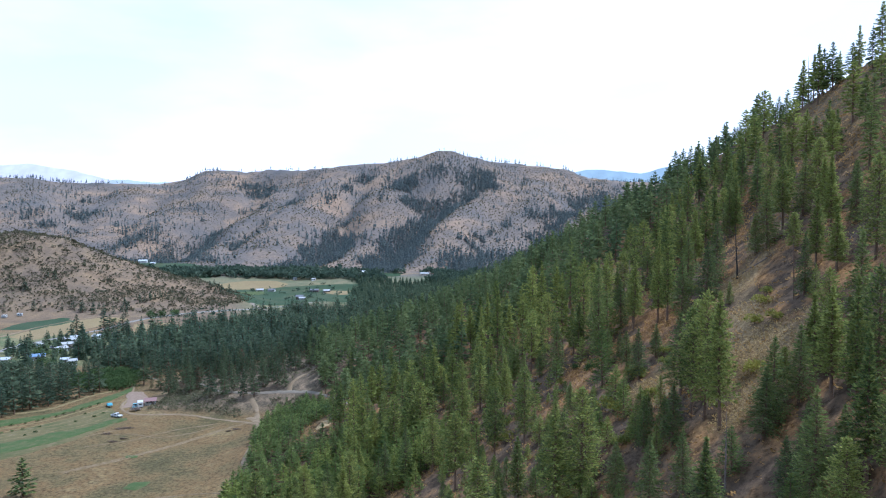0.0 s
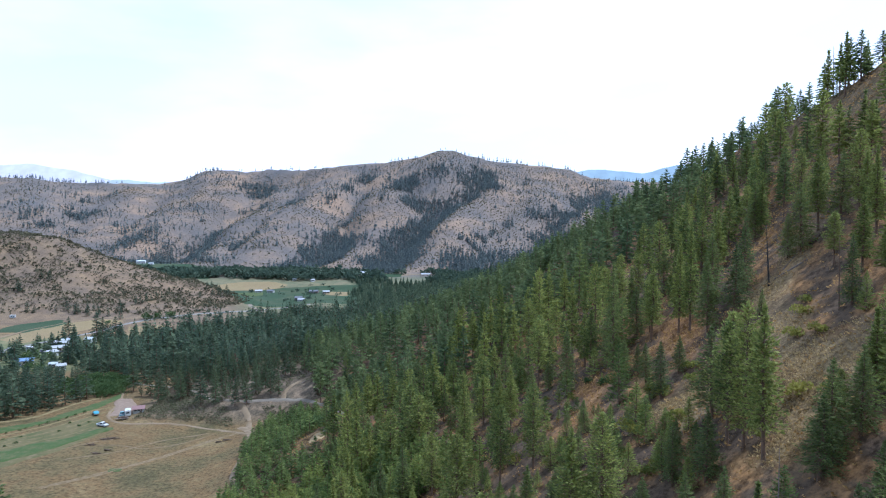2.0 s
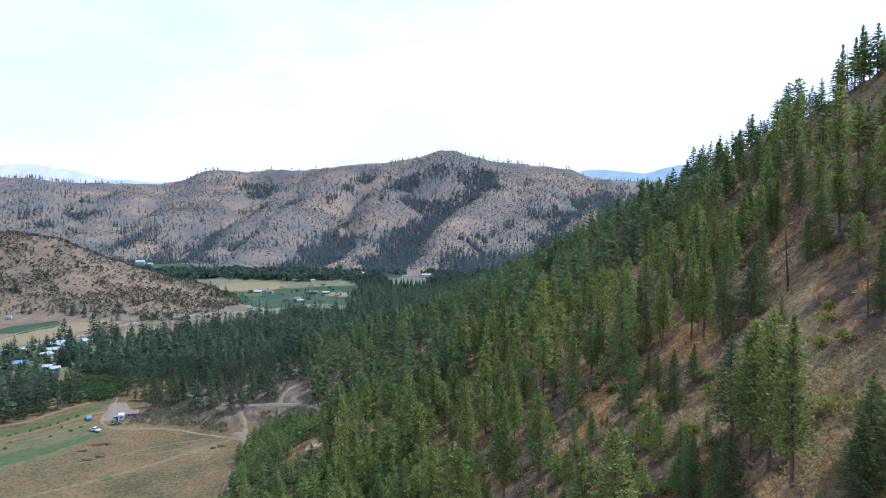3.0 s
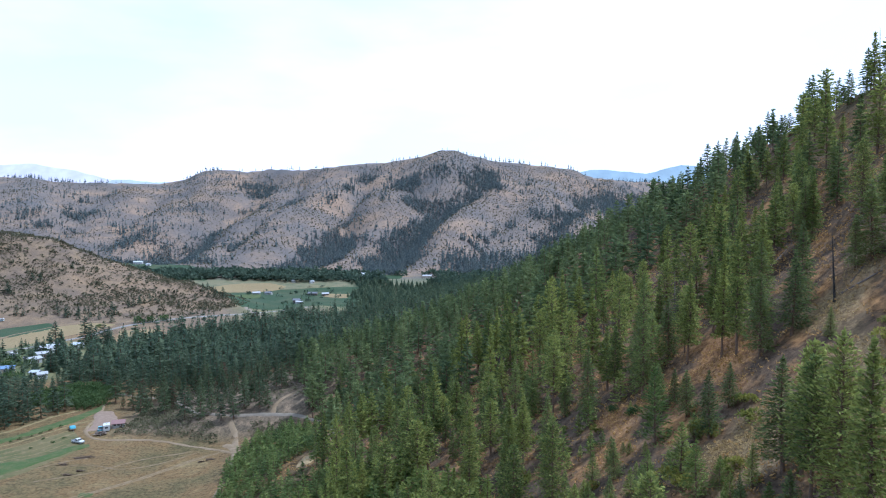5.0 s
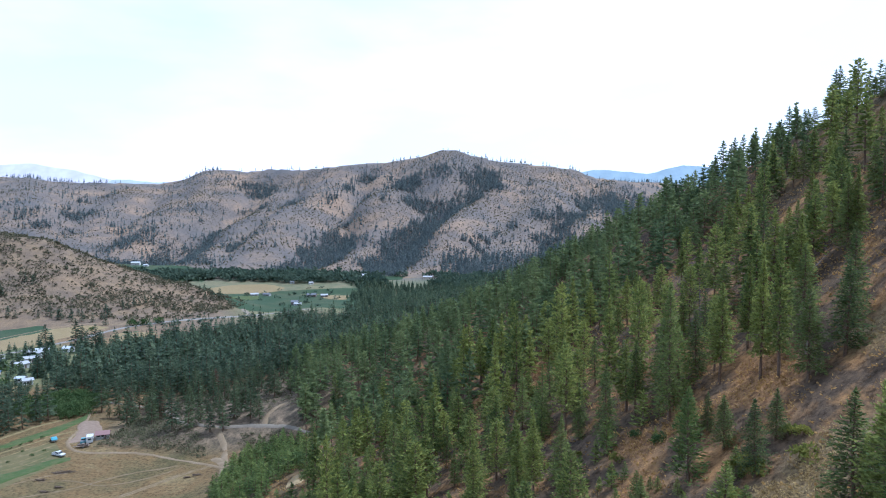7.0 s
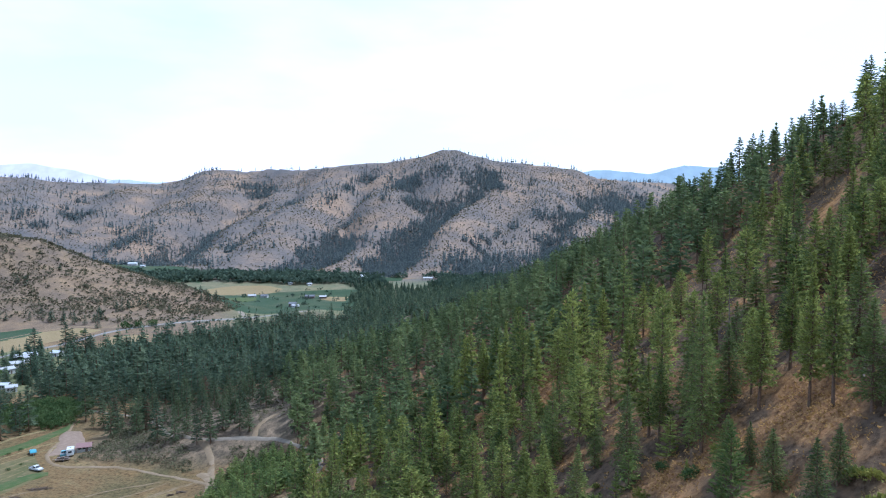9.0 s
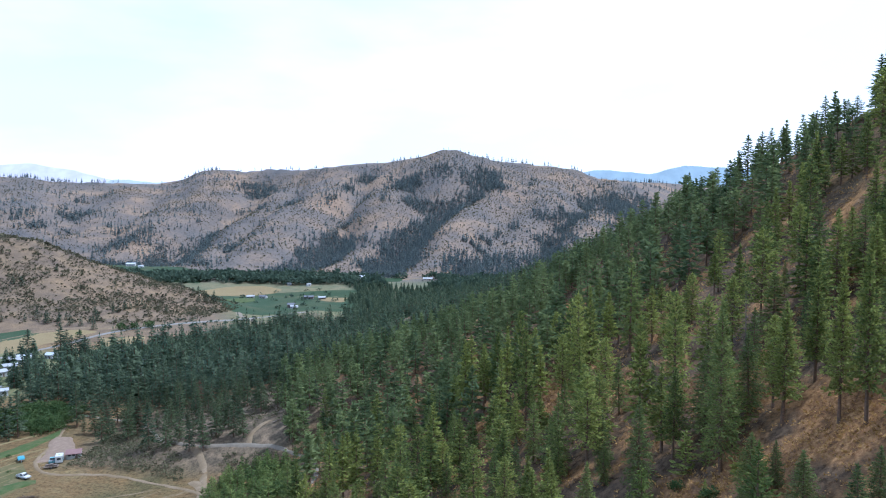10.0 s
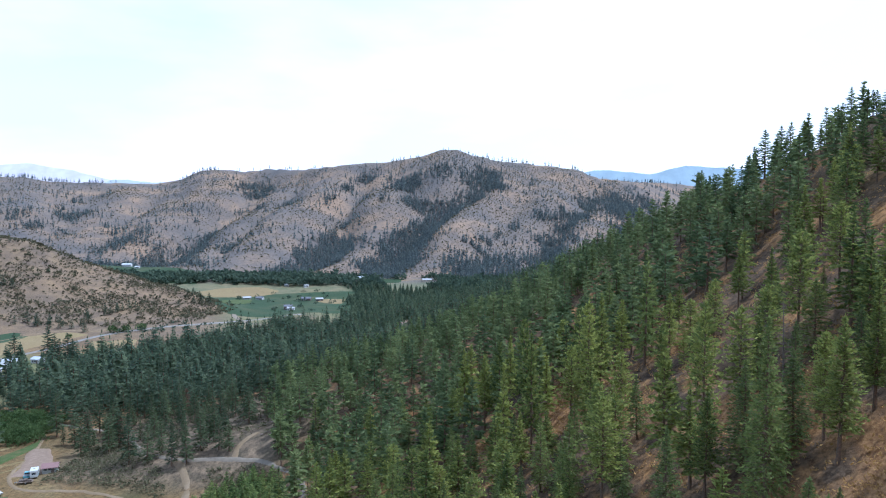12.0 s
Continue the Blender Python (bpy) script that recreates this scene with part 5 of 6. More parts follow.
joined_forest("riverside_trees", riverside, rng.uniform(3.5, 10, len(riverside)), [clump_template(820 + i, 26, 0.75) for i in range(6)], M_RIVER, "dark belt of broadleaf trees along the far river", rng)
valley_scrub = scatter(rng, -330, -150, 590, 800, 6.5, lambda x, y: np.where((np.abs(y - 690 - 0.9 * (x + 240)) < 30) & (ground_z(x, y) < 2), 0.5 * smooth(-0.1, 0.2, fractal(x, y, 40, 2)), 0))
joined_forest("roadside_brush", valley_scrub, rng.uniform(1.0, 3.0, len(valley_scrub)), [clump_template(830 + i, 22, 0.7) for i in range(4)], M_RIVER, "dark green brush along the valley creek", rng, "scrub")

lanes = np.concatenate([scatter(rng, a - r, a + r, b - r, b + r, 0.6, lambda x, y: np.where(np.hypot(x - a, y - b) < r, 0.85, 0)) for a, b, r in STRAW])
joined_forest("straw_undergrowth", lanes, rng.uniform(0.22, 0.55, len(lanes)), [clump_template(810 + i, 6, 0.66) for i in range(5)], M_STRAW, "pale straw-coloured dry growth in the open lanes", rng, "undergrowth", sink=-0.08)

leaf_litter = np.concatenate([scatter(rng, a - r, a + r, b - r, b + r, 0.7, lambda x, y: np.where(np.hypot(x - a, y - b) < r, 0.8, 0)) for a, b, r in RUST])
joined_forest("rust_undergrowth", leaf_litter, rng.uniform(0.25, 0.6, len(leaf_litter)), [clump_template(815 + i, 5, 0.7) for i in range(4)], M_DRYLEAF, "rust-brown dry leaves lying between the trees", rng, "undergrowth", sink=-0.06)

farm_trees = scatter(rng, -330, -110, 840, 1050, 13.0, lambda x, y: 0.10 + 0.6 * ((np.hypot(x + 262, y - 985) < 20) | (np.hypot(x + 176, y - 968) < 22) | (np.hypot(x + 186, y - 880) < 18) | (np.abs(x + 275 - 0.5 * (y - 850)) < 7)), [(-264, 978, 8), (-246, 976, 7), (-184, 972, 8), (-166, 968, 7), (-183, 866, 7), (-178, 858, 7)])
joined_forest("farm_trees", farm_trees, rng.uniform(1.6, 4.2, len(farm_trees)), [clump_template(840 + i, 24, 0.7) for i in range(4)], M_RIVER, "dark broadleaf trees and hedges round the far farms", rng)

# ---- snags and fallen wood ----


def snag(name, x, y, h, material, label, lean=(0.0, 0.0), twigs=9, seed=1, thick=1.0):
    rng_s = np.random.default_rng(seed)
    root = tagged(new(name), label, "dead tree")
    v, f = [], []
    sides, rings = 7, 7
    for k in range(rings):
        t = k / (rings - 1)
        r = (0.012 * h + 0.06) * (1 - 0.85 * t) * rng_s.uniform(0.9, 1.1) * thick
        for j in range(sides):
            a = 2 * math.pi * j / sides
            v.append((lean[0] * h * t + math.cos(a) * r, lean[1] * h * t + math.sin(a) * r, h * t - (0.6 if k == 0 else 0)))
    for k in range(rings - 1):
        for j in range(sides):
            f.append((k * sides + j, k * sides + (j + 1) % sides, (k + 1) * sides + (j + 1) % sides, (k + 1) * sides + j))
    f.append(tuple((rings - 1) * sides + j for j in range(sides)))
    mesh_object("trunk", v, f, material, True, root)
    for _ in range(twigs):
        t, a = rng_s.uniform(0.25, 0.95), rng_s.uniform(0, 6.28)
        L = rng_s.uniform(0.6, 1.8) * (1.1 - t) * h / 12
        o = np.array([lean[0] * h * t, lean[1] * h * t, h * t])
        d = np.array([math.cos(a), math.sin(a), rng_s.uniform(-0.4, 0.3)]) * L
        s = np.array([-math.sin(a), math.cos(a), 0]) * 0.05
        up = np.array([0, 0, 0.05])
        mesh_object("dead_branch", [o + s, o - s * 0.5 + up, o - s * 0.5 - up, o + d], [(0, 1, 3), (1, 2, 3), (2, 0, 3)], material, False, root)
    root.location = (x, y, gz(x, y))
    return root


snag("burnt_snag", 61.4, 141.6, 11.5, M_CHAR, "charred black snag leaning on the open slope", (-0.07, 0.0), 14, 2, 1.1)
for x, y, h, s in [(61, 118, 11.5, 3), (64, 216, 9, 4), (64, 209, 11, 5), (51, 185, 12, 6), (48, 186, 9, 7), (62, 213, 8, 8), (118.5, 223.5, 14.8, 9), (35.5, 84, 10, 10), (79, 227, 13, 11), (97, 345, 12, 12)]:
    snag("dead_tree", x, y, h, M_GREYWOOD if s % 2 == 0 else M_BARK, "thin dead grey tree standing on the slope", ((s % 3 - 1) * 0.02, 0.01), 12, s, 0.8)


def fallen(x, y, length, turn, r, material, label, twigs=5):
    root = tagged(new("fallen_log"), label, "log")
    bm = bmesh.new()
    bmesh.ops.create_cone(bm, cap_ends=True, segments=8, radius1=r, radius2=r * 0.45, depth=length, matrix=Matrix.Rotation(radians(90), 4, "Y"))
    me_l = bpy.data.meshes.new("stem")
    bm.to_mesh(me_l)
    bm.free()
    me_l.materials.append(material)
    stem = new("stem", me_l)
    stem.parent = root
    for k in range(twigs):
        o = np.array([length * (0.05 + 0.42 * k / twigs), 0, r * 0.5])
        d = np.array([0.5, (k % 2 - 0.5) * 1.5, 0.9]) * (0.8 + 0.2 * k)
        mesh_object("dead_branch", [o + (0, 0.06, 0), o + (0, -0.06, 0), o + (0.08, 0, 0.05), o + d], [(0, 1, 3), (1, 2, 3), (2, 0, 3)], material, False, root)
    c, s = math.cos(turn), math.sin(turn)
    z0, z1 = gz(x - c * length / 2, y - s * length / 2), gz(x + c * length / 2, y + s * length / 2)
    root.matrix_world = Matrix.Translation((x, y, (z0 + z1) / 2 + r * 0.8)) @ Matrix.Rotation(turn, 4, "Z") @ Matrix.Rotation(-math.atan2(z1 - z0, length), 4, "Y")
    return root


for x, y, L, a, r in [(65, 141, 7, -0.5, 0.22), (66, 143.5, 4, 0.4, 0.12), (38, 222, 6, 2.6, 0.2), (70, 176, 7, 0.4, 0.16), (-23, 202, 4, 0.2, 0.25), (55, 152, 6, 1.0, 0.15), (72, 122, 6, 0.1, 0.18), (-60, 318, 9, 0.6, 0.2), (-63, 326, 10, 0.5, 0.2), (30, 236, 6, 0.8, 0.16)]:
    fallen(x, y, L, a, r, M_GREYWOOD, "weathered grey fallen log lying on the slope")
M_RUST = foliage("dead_needles", (0.115, 0.075, 0.05), (0.185, 0.122, 0.082))
dead_pine = conifer("rusty_pine_tree", 900, "pine", 400, M_RUST, "dying pine with rust-brown needles on the bench", "dying pines")
for x, y, h in [(-143, 352, 13), (-123, 338, 12), (-111, 372, 12), (-34, 300, 8), (-137, 360, 9)]:
    plant(dead_pine, x, y, h, x)
clear_away([dead_pine])
lone = conifer("lone_fir_tree", 910, "fir", 600, M_BENCH, "lone dark conifer on the dry valley side", "valley conifers")
for x, y, h in [(-449, 729, 13), (-446, 726, 11), (-414, 686, 12), (-405, 683, 9), (-376, 689, 12), (-367, 687, 10), (-356, 689, 11), (-353, 696, 9), (-327, 697, 13), (-267, 820, 14), (-259, 822, 15), (-272, 812, 10), (-387, 689, 8),
                (-428, 812, 9), (-291, 538, 21), (-276, 551, 24), (-270, 548, 20), (-253, 534, 22), (-247, 530, 18), (-242, 520, 15), (-262, 540, 17), (-310, 662, 12), (-336, 716, 8), (-326, 730, 9), (-318, 738, 8), (-302, 745, 8), (-250, 470, 18), (-243, 455, 17),
                (-318, 724, 9), (-316, 732, 11), (-313, 737, 9), (-311, 746, 10), (-308, 753, 8), (-321, 719, 8), (-362, 681, 14), (-349, 676, 11), (-339, 676, 13), (-328, 674, 10), (-324, 683, 9), (-284, 827, 9), (-282, 838, 11), (-282, 857, 8), (-443, 760, 10), (-433, 758, 12), (-322, 692, 12), (-280, 744, 7), (-280, 791, 8), (-232, 430, 16), (-262, 425, 16), (-280, 440, 12)]:
    plant(lone, x, y, h * 0.9, x * 7, 1.55)
edge_fir = conifer("edge_fir_tree", 911, "fir", 520, M_FIR, "green conifer at the meadow edge", "meadow conifers")
plant(edge_fir, -133, 211, 13, 1.0, 1.9)
clear_away([lone, edge_fir])

# ---- buildings and vehicles of the valley ----


def part(name, bm, material, parent, label=""):
    """Links a bmesh as one mesh under a thing or a part."""
    me_p = bpy.data.meshes.new(name)
    bm.to_mesh(me_p)
    bm.free()
    me_p.materials.append(material)
    ob = new(name, me_p)
    ob.parent = parent
    return tagged(ob, label) if label else ob


def block(x0, x1, y0, y1, z0, z1, bevel=0.0):
    bm = bmesh.new()
    bmesh.ops.create_cube(bm, size=1)
    for v in bm.verts:
        v.co = ((x0, x1)[v.co.x > 0], (y0, y1)[v.co.y > 0], (z0, z1)[v.co.z > 0])
    if bevel:
        bmesh.ops.bevel(bm, geom=list(bm.edges), offset=bevel, segments=2, affect="EDGES")
    return bm


def profile(points, x0, x1, bevel=0.0):
    """A side outline in y and z pushed from x0 to x1."""
    bm = bmesh.new()
    a = [bm.verts.new((x0, y, z)) for y, z in points]
    b = [bm.verts.new((x1, y, z)) for y, z in points]
    bm.faces.new(a)
    bm.faces.new(b[::-1])
    for i in range(len(points)):
        j = (i + 1) % len(points)
        bm.faces.new((a[j], a[i], b[i], b[j]))
    bmesh.ops.recalc_face_normals(bm, faces=bm.faces)
    if bevel:
        bmesh.ops.bevel(bm, geom=list(bm.edges), offset=bevel, segments=2, affect="EDGES")
    return bm


def disc(r, x0, x1, y, z, segments=14):
    bm = bmesh.new()
    bmesh.ops.create_cone(bm, cap_ends=True, segments=segments, radius1=r, radius2=r, depth=x1 - x0, matrix=Matrix.Translation(((x0 + x1) / 2, y, z)) @ Matrix.Rotation(radians(90), 4, "Y"))
    return bm


def plain(name, colour, rough=0.6, metal=0.0, dirt=0.25):
    return surface(name, colour, rough, metal, spots=[(0.8, 0.45, 0.75, tuple(c * 0.7 for c in colour), dirt * 2), (5.0, 0.5, 0.7, tuple(c * 0.85 for c in colour), dirt)])


M_WHITE = plain("white_paint", (0.42, 0.42, 0.41), 0.6)
M_WHITEROOF = plain("white_metal_roof", (0.33, 0.345, 0.37), 0.5)
M_GREYROOF = plain("grey_roof", (0.28, 0.28, 0.29), 0.7)
M_DARKROOF = plain("dark_roof", (0.10, 0.10, 0.115), 0.7)
M_REDROOF = plain("faded_red_roof", (0.17, 0.10, 0.095), 0.75)
M_BLUEROOF = plain("blue_metal_roof", (0.13, 0.19, 0.30), 0.45)
M_TEAL = plain("teal_paint", (0.12, 0.27, 0.30), 0.5)
M_TARP = plain("turquoise_tarp", (0.07, 0.22, 0.28), 0.7)
M_TAN = plain("tan_siding", (0.38, 0.32, 0.25), 0.8)
M_GREYWALL = plain("grey_siding", (0.30, 0.31, 0.29), 0.8)
M_DARKWALL = plain("dark_wood_siding", (0.11, 0.085, 0.07), 0.85)
M_GLASS = surface("dark_window_glass", (0.03, 0.035, 0.04), 0.08, spec=0.6)
M_TYRE = plain("rubber", (0.025, 0.025, 0.025), 0.9)
M_METAL = plain("dull_metal", (0.35, 0.35, 0.35), 0.4, 0.8)
M_BOARD = plain("old_boards", (0.16, 0.12, 0.09), 0.85)


def house(name, x, y, w, d, h, turn, wall, roof, label, pitch=0.38, windows=2, category="house", gable=True):
    """A small building: walls, a pitched roof with eaves, a door and windows."""
    root = tagged(new(name), label, category)
    rise = pitch * d / 2
    part("wall", profile([(-d / 2, -1.2), (d / 2, -1.2), (d / 2, h), (0, h + rise), (-d / 2, h)], -w / 2, w / 2), wall, root)
    e, t = 0.45, 0.18
    for sgn in (-1, 1):
        slab = profile([(sgn * (d / 2 + e), h - e * pitch + 0.02), (0, h + rise + 0.02), (0, h + rise + t), (sgn * (d / 2 + e), h - e * pitch + t)], -w / 2 - e, w / 2 + e)
        part("roof", slab, roof, root)
    part("door", block(-0.5 + w * 0.2, 0.5 + w * 0.2, -d / 2 - 0.06, -d / 2 - 0.005, -0.1, 2.0), M_DARKWALL, root)
    for k in range(windows):
        cx = -w / 2 + (k + 0.7) * w * 0.62 / max(1, windows)
        win = part("window", block(cx - 0.65, cx + 0.65, -d / 2 - 0.07, -d / 2 - 0.005, 0.9, 2.0), M_WHITE, root)
        part("pane", block(cx - 0.55, cx + 0.55, -d / 2 - 0.09, -d / 2 - 0.072, 1.0, 1.9), M_GLASS, win)
    for sgn in (-1, 1):
        win = part("window", block(sgn * (w / 2 + 0.005), sgn * (w / 2 + 0.07), -0.6, 0.6, 0.9, 2.0), M_WHITE, root)
        part("pane", block(sgn * (w / 2 + 0.072), sgn * (w / 2 + 0.09), -0.5, 0.5, 1.0, 1.9), M_GLASS, win)
    root.matrix_world = Matrix.Translation((x, y, gz(x, y) + 0.15)) @ Matrix.Rotation(radians(turn), 4, "Z")
    return root


def pickup(x, y, turn, paint, label, name="pickup_truck", lift=0.0):
    root = tagged(new(name), label, "car")
    part("body", profile([(-2.6, 0.45), (2.65, 0.45), (2.7, 0.95), (1.25, 1.12), (-2.65, 1.12)], -0.95, 0.95, 0.06), paint, root)
    part("cab", profile([(-0.75, 1.12), (1.2, 1.12), (0.62, 1.8), (-0.62, 1.8)], -0.86, 0.86, 0.08), paint, root)
    part("windscreen", profile([(1.19, 1.2), (1.24, 1.2), (0.7, 1.74), (0.66, 1.74)], -0.74, 0.74), M_GLASS, root)
    part("rear_window", profile([(-0.80, 1.22), (-0.76, 1.22), (-0.67, 1.7), (-0.71, 1.7)], -0.7, 0.7), M_GLASS, root)
    for sgn in (-1, 1):
        part("side_window", profile([(-0.55, 1.22), (0.95, 1.22), (0.55, 1.7), (-0.5, 1.7)], sgn * 0.865, sgn * 0.885), M_GLASS, root)
        part("headlight", block(sgn * 0.6 - 0.18, sgn * 0.6 + 0.18, 2.66, 2.74, 0.72, 0.9), M_METAL, root)
    part("cargo_bed", block(-0.8, 0.8, -2.5, -0.85, 1.122, 1.135), M_DARKROOF, root)
    part("bumper", block(-0.93, 0.93, 2.66, 2.78, 0.48, 0.64, 0.03), M_METAL, root)
    for sx, sy in itertools.product((-1, 1), (-1.65, 1.7)):
        wheel = part("wheel", disc(0.38, sx * 0.9 - 0.12, sx * 0.9 + 0.12, sy, 0.38), M_TYRE, root)
        part("rim", disc(0.22, sx * 0.9 - 0.13, sx * 0.9 + 0.13, sy, 0.38, 10), M_METAL, wheel)
    root.matrix_world = Matrix.Translation((x, y, gz(x, y) + 0.02 + lift)) @ Matrix.Rotation(radians(turn), 4, "Z")
    return root


def camper(x, y, turn, label, length=6.5, stripe=None, lift=0.0):
    root = tagged(new("camper_trailer"), label, "trailer")
    L = length / 2
    part("body", profile([(-L, 0.55), (L - 0.5, 0.55), (L, 1.1), (L, 2.3), (L - 0.5, 2.95), (-L, 2.95)], -1.2, 1.2, 0.12), M_WHITE, root)
    part("roof_vent", block(-0.3, 0.3, -0.4, 0.2, 2.93, 3.1, 0.04), M_GREYROOF, root)
    for sgn in (-1, 1):
        part("stripe", block(sgn * 1.2, sgn * 1.215, -L + 0.2, L - 0.6, 1.0, 1.35), stripe or M_TEAL, root)
        for cy in (-1.6, 0.6):
            part("window", block(sgn * 1.2, sgn * 1.22, cy - 0.5, cy + 0.5, 1.6, 2.3), M_GLASS, root)
        wheel = part("wheel", disc(0.36, sgn * 1.0 - 0.12, sgn * 1.0 + 0.12, -0.4, 0.36), M_TYRE, root)
        part("rim", disc(0.2, sgn * 1.0 - 0.13, sgn * 1.0 + 0.13, -0.4, 0.36, 10), M_METAL, wheel)
    part("end_window", block(-0.6, 0.6, -L - 0.02, -L + 0.01, 1.6, 2.3), M_GLASS, root)
    part("door", block(1.2, 1.23, 1.4, 2.1, 0.7, 2.5), M_WHITE, root)
    part("drawbar", block(-0.08, 0.08, L - 0.2, L + 1.2, 0.5, 0.62), M_METAL, root)
    part("jack", block(-0.06, 0.06, L + 0.95, L + 1.1, -0.05, 0.6), M_METAL, root)
    root.matrix_world = Matrix.Translation((x, y, gz(x, y) + 0.02 + lift)) @ Matrix.Rotation(radians(turn), 4, "Z")
    return root


def flat_trailer(x, y, turn, load, label, tarp=False, lift=0.0):
    root = tagged(new("utility_trailer"), label, "trailer")
    part("deck", block(-1.1, 1.1, -2.3, 2.3, 0.55, 0.7), M_BOARD, root)
    if tarp:
        bm = profile([(-2.2, 0.7), (2.2, 0.7), (2.0, 1.1), (0.9, 1.6), (-1.2, 1.35), (-2.0, 1.0)], -1.1, 1.1, 0.2)
        part("tarp", bm, load, root, "turquoise tarp")
    else:
        for k in range(3):
            part("crate", block(-0.9 + 0.2 * k, 0.3 + 0.25 * k, -2.0 + 1.4 * k, -0.9 + 1.4 * k, 0.7, 1.25 + 0.25 * (k % 2), 0.03), load, root)
    part("drawbar", block(-0.06, 0.06, 2.3, 3.5, 0.5, 0.6), M_METAL, root)
    part("jack", block(-0.05, 0.05, 3.2, 3.3, -0.05, 0.6), M_METAL, root)
    for sgn in (-1, 1):
        wheel = part("wheel", disc(0.33, sgn * 1.2 - 0.1, sgn * 1.2 + 0.1, -0.3, 0.33), M_TYRE, root)
        part("rim", disc(0.18, sgn * 1.2 - 0.11, sgn * 1.2 + 0.11, -0.3, 0.33, 10), M_METAL, wheel)
    root.matrix_world = Matrix.Translation((x, y, gz(x, y) + 0.02 + lift)) @ Matrix.Rotation(radians(turn), 4, "Z")
    return root


def brush_pile(x, y, r, material, label, seed):
    rng_p = np.random.default_rng(seed)
    root = tagged(new("brush_pile"), label, "wood pile")
    for _ in range(14):
        a, L = rng_p.uniform(0, 3.14), rng_p.uniform(0.6, 1.0) * r * 1.5
        bm = bmesh.new()
        bmesh.ops.create_cone(bm, cap_ends=True, segments=6, radius1=0.14, radius2=0.08, depth=L,
                              matrix=Matrix.Translation((rng_p.normal() * r * 0.45, rng_p.normal() * r * 0.2, rng_p.uniform(0.05, 0.55))) @ Matrix.Rotation(a * 0.3 - 0.4, 4, "Z") @ Matrix.Rotation(radians(90) + rng_p.normal() * 0.15, 4, "Y"))
        part("log", bm, material, root)
    root.location = (x, y, gz(x, y))
    return root


# by the meadow
house("shed", -138.6, 318.8, 4.6, 4.2, 1.9, 20, M_GREYWALL, M_REDROOF, "low grey shed with a faded red roof beside the yard", 0.42, 2, "shed")
camper(-141.2, 313.6, 25, "white camper trailer with teal trim parked by the shed", 4.6, lift=0.1)
pickup(-144.0, 314.2, 22, M_TEAL, "teal pickup truck parked against the camper", lift=0.1)
flat_trailer(-141.0, 308.2, 105, M_DARKWALL, "low utility trailer loaded with dark crates", lift=0.1)
pickup(-145.0, 298.5, 248, M_WHITE, "white pickup truck parked on the orchard grass", lift=0.2)
flat_trailer(-156.5, 315.5, 215, M_TARP, "small trailer under a turquoise tarp on the grass", True, lift=0.2)
M_BRUSH = plain("cut_brush", (0.085, 0.06, 0.04), 0.9)
for k, (x, y, r) in enumerate([(-133.4, 282.7, 2.2), (-135.5, 281.5, 1.7), (-137.6, 274.7, 1.5), (-130.8, 265.2, 1.4), (-128.5, 269.2, 1.2), (-85, 276.5, 1.4), (-88, 275, 1.0)]):
    brush_pile(x, y, r, M_BRUSH, "pile of dark cut brush in the dry meadow", 30 + k)
# hamlet by the highway
house("house", -284, 522, 8, 6, 2.6, 20, M_GREYWALL, M_WHITEROOF, "grey house with a pale metal roof by the highway")
house("house", -271, 531, 6.0, 6, 2.8, -10, M_WHITE, M_WHITEROOF, "small white house with a pale metal roof among firs")
house("house", -270, 485, 8, 6, 2.6, 30, M_TAN, M_GREYROOF, "tan house with a grey roof among trees")
house("barn", -279, 505, 9, 8, 3.4, 15, M_GREYWALL, M_GREYROOF, "grey barn with a grey roof in the hamlet", category="barn")
house("barn", -258, 428, 10, 6, 2.6, 25, M_TAN, M_BLUEROOF, "long barn with a blue metal roof among trees", category="barn")
house("house", -270, 415, 7, 5, 2.6, 10, M_TAN, M_WHITEROOF, "tan house with a pale roof at the forest edge")
house("shed", -226, 411, 5, 4.5, 2.6, 35, M_WHITE, M_GREYROOF, "small white shed with a grey roof", category="shed")
house("shed", -234, 418, 4.5, 4, 2.4, 5, M_GREYWALL, M_WHITEROOF, "small shed with a pale roof", category="shed")
house("house", -262, 462, 8, 6, 2.8, 60, M_GREYWALL, M_GREYROOF, "low grey house with a grey roof among trees")
camper(-297, 477, 70, "long white camper trailer in the hamlet", 6.0)
camper(-290, 486, 80, "white camper trailer beside the highway", 5.0)
for x, y, a in [(-299, 470, 60), (-284, 476, 75), (-277, 478, 20), (-265, 473, 110), (-262, 478, 100), (-256, 420, 40)]:
    pickup(x, y, a, (M_WHITE, M_DARKROOF, M_METAL)[int(abs(x)) % 3], "pickup truck parked in the hamlet yard", lift=0.0)
for x, y, a in [(-430, 664, 80), (-418, 669, 95)]:
    camper(x, y, a, "white trailer parked at the foot of the dry hill", 5.0)
# far farms
house("farmhouse", -264, 978, 10, 7, 2.8, 25, M_GREYWALL, M_GREYROOF, "pale grey farmhouse with a grey roof on the green flat", windows=4)
house("shed", -246, 976, 9, 7, 3.0, -8, M_GREYWALL, M_DARKROOF, "dark-roofed farm shed beside the farmhouse", category="shed")
house("farmhouse", -184, 972, 12, 8, 3.2, 0, M_DARKWALL, M_DARKROOF, "dark farmhouse with a dark roof at the field edge", windows=4)
house("shed", -166, 968, 9, 7, 3.0, 15, M_DARKWALL, M_GREYROOF, "dark shed beside the far farmhouse", category="shed")
house("barn", -183, 866, 9, 8, 4.2, 10, M_DARKWALL, M_DARKROOF, "dark barn with a dark roof beside the pasture", category="barn")
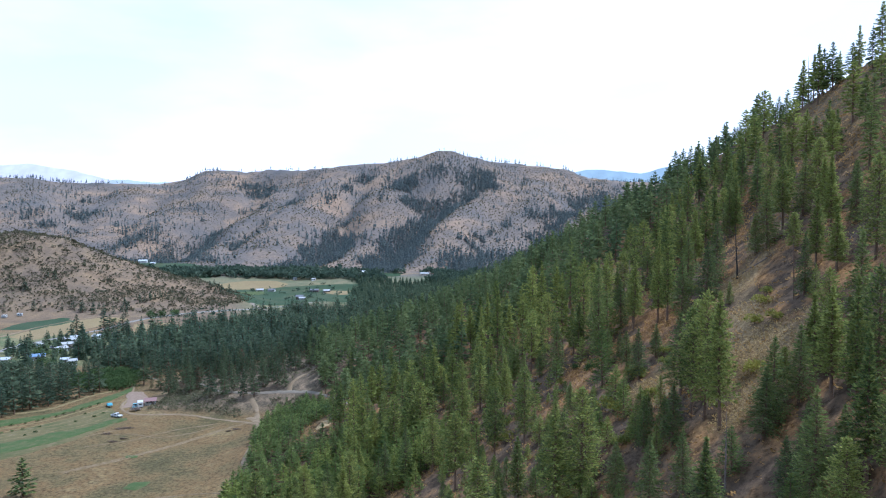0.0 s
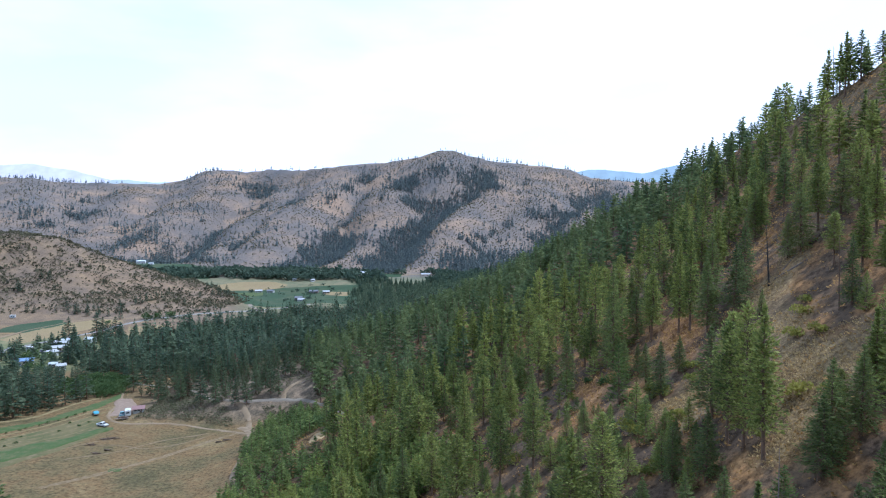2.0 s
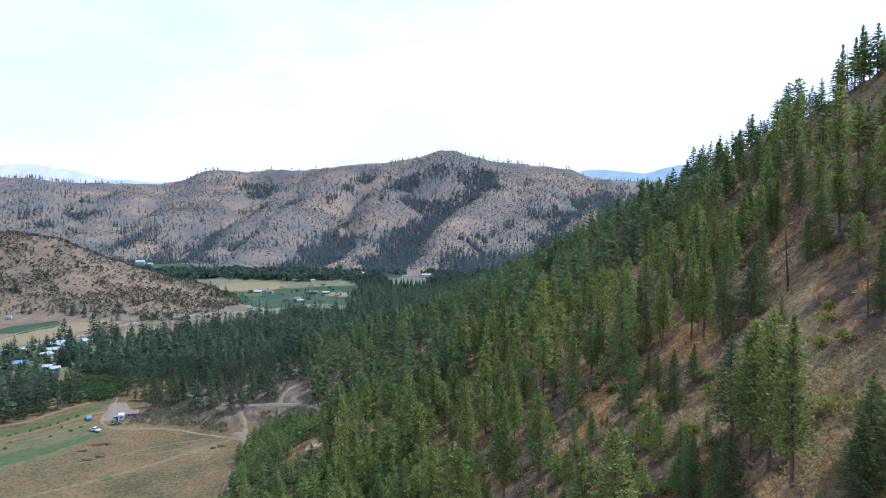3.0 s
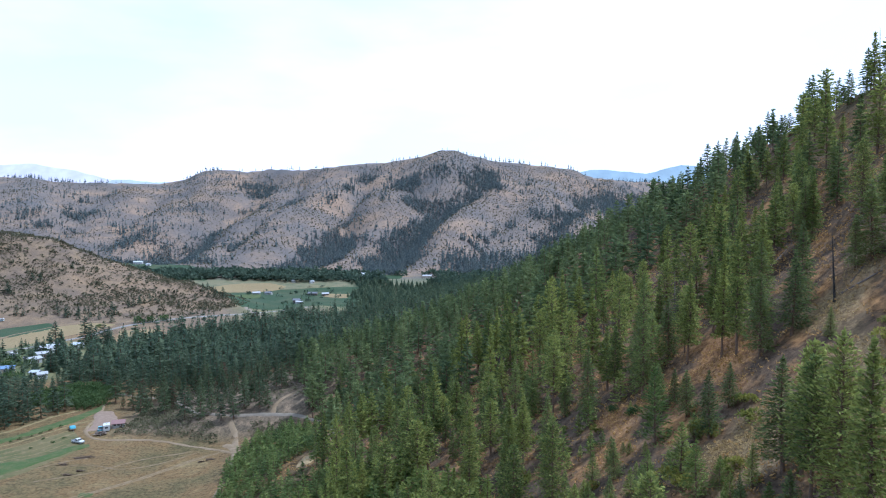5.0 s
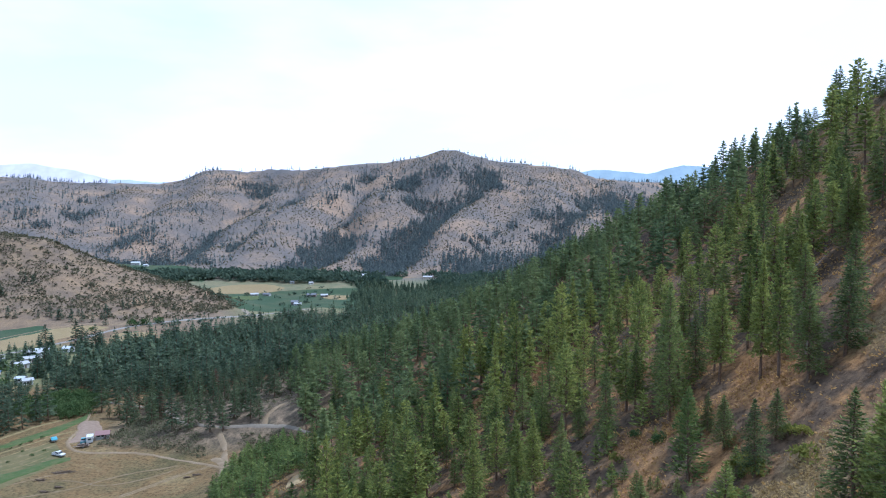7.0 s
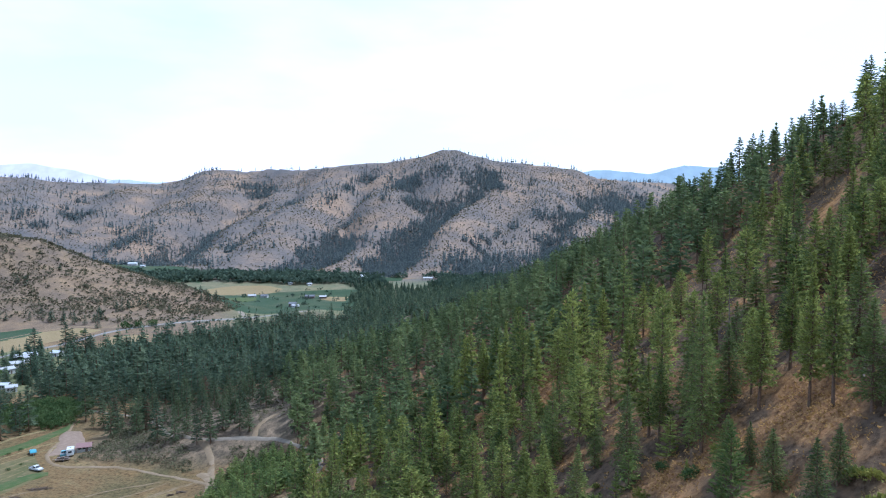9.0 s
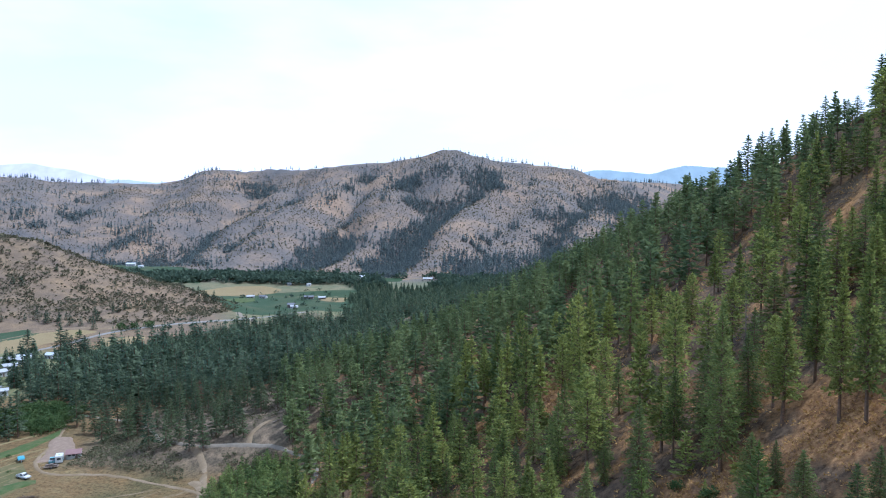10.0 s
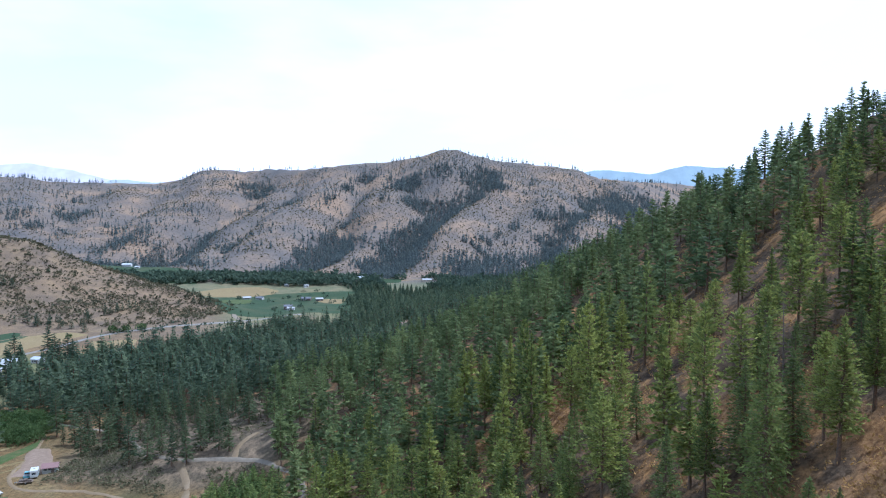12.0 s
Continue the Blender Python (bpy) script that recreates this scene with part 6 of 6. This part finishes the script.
house("house", -178, 858, 8, 6, 2.6, 0, M_WHITE, M_GREYROOF, "low white house in front of the dark barn")
house("house", -131, 1134, 12, 9, 3.6, 0, M_WHITE, M_WHITEROOF, "white house with a pale roof below the far range")
house("shed", -30, 1118, 14, 8, 3.0, 0, M_TAN, M_GREYROOF, "long tan shed in the graded yard", category="shed")
house("house", -566, 1284, 15, 10, 4.5, 10, M_WHITE, M_WHITEROOF, "white farmhouse on the far river flat", windows=3)
house("barn", -648, 1292, 20, 9, 3.5, 0, M_GREYWALL, M_WHITEROOF, "long pale barn beyond the dry hill", category="barn")
house("shed", -535, 1255, 8, 6, 2.8, 0, M_WHITE, M_WHITEROOF, "small white shed by the far river road", category="shed")
for x, y in [(-205, 1072), (-235, 1080)]:
    house("house", x, y, 6, 5, 2.4, x % 40, M_WHITE, M_GREYROOF, "small white house among the riverside trees")

# ---- far blue mountains on the horizon, haze put into their colour ----


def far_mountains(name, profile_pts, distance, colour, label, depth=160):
    """A rounded ridge at the edge of sight, its haze painted as a pale glow."""
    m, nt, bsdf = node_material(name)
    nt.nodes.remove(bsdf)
    # emission in the haze colour; sun and sky do not light the ridge
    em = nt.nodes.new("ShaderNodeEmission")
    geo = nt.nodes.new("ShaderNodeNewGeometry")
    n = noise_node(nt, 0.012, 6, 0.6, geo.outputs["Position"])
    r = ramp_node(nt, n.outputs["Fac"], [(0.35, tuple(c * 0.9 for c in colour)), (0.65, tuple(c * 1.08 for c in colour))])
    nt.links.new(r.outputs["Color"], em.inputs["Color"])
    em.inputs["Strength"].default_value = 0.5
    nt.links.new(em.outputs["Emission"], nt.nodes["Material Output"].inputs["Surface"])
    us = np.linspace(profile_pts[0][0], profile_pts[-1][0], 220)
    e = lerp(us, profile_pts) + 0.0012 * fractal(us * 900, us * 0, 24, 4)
    rows = []
    for k, (dd, ff) in enumerate([(-depth, 0.0), (-depth * 0.5, 0.75), (0, 1.0), (depth * 0.6, 0.6), (depth, 0.0)]):
        d = distance + dd
        rows.append(np.stack([us * d, np.full_like(us, d), 40 + (105 + e * distance - 40) * ff], 1))
    v = np.concatenate(rows)
    i = np.arange(len(v)).reshape(5, -1)
    q = np.stack([i[:-1, :-1], i[:-1, 1:], i[1:, 1:], i[1:, :-1]], -1).reshape(-1, 4)
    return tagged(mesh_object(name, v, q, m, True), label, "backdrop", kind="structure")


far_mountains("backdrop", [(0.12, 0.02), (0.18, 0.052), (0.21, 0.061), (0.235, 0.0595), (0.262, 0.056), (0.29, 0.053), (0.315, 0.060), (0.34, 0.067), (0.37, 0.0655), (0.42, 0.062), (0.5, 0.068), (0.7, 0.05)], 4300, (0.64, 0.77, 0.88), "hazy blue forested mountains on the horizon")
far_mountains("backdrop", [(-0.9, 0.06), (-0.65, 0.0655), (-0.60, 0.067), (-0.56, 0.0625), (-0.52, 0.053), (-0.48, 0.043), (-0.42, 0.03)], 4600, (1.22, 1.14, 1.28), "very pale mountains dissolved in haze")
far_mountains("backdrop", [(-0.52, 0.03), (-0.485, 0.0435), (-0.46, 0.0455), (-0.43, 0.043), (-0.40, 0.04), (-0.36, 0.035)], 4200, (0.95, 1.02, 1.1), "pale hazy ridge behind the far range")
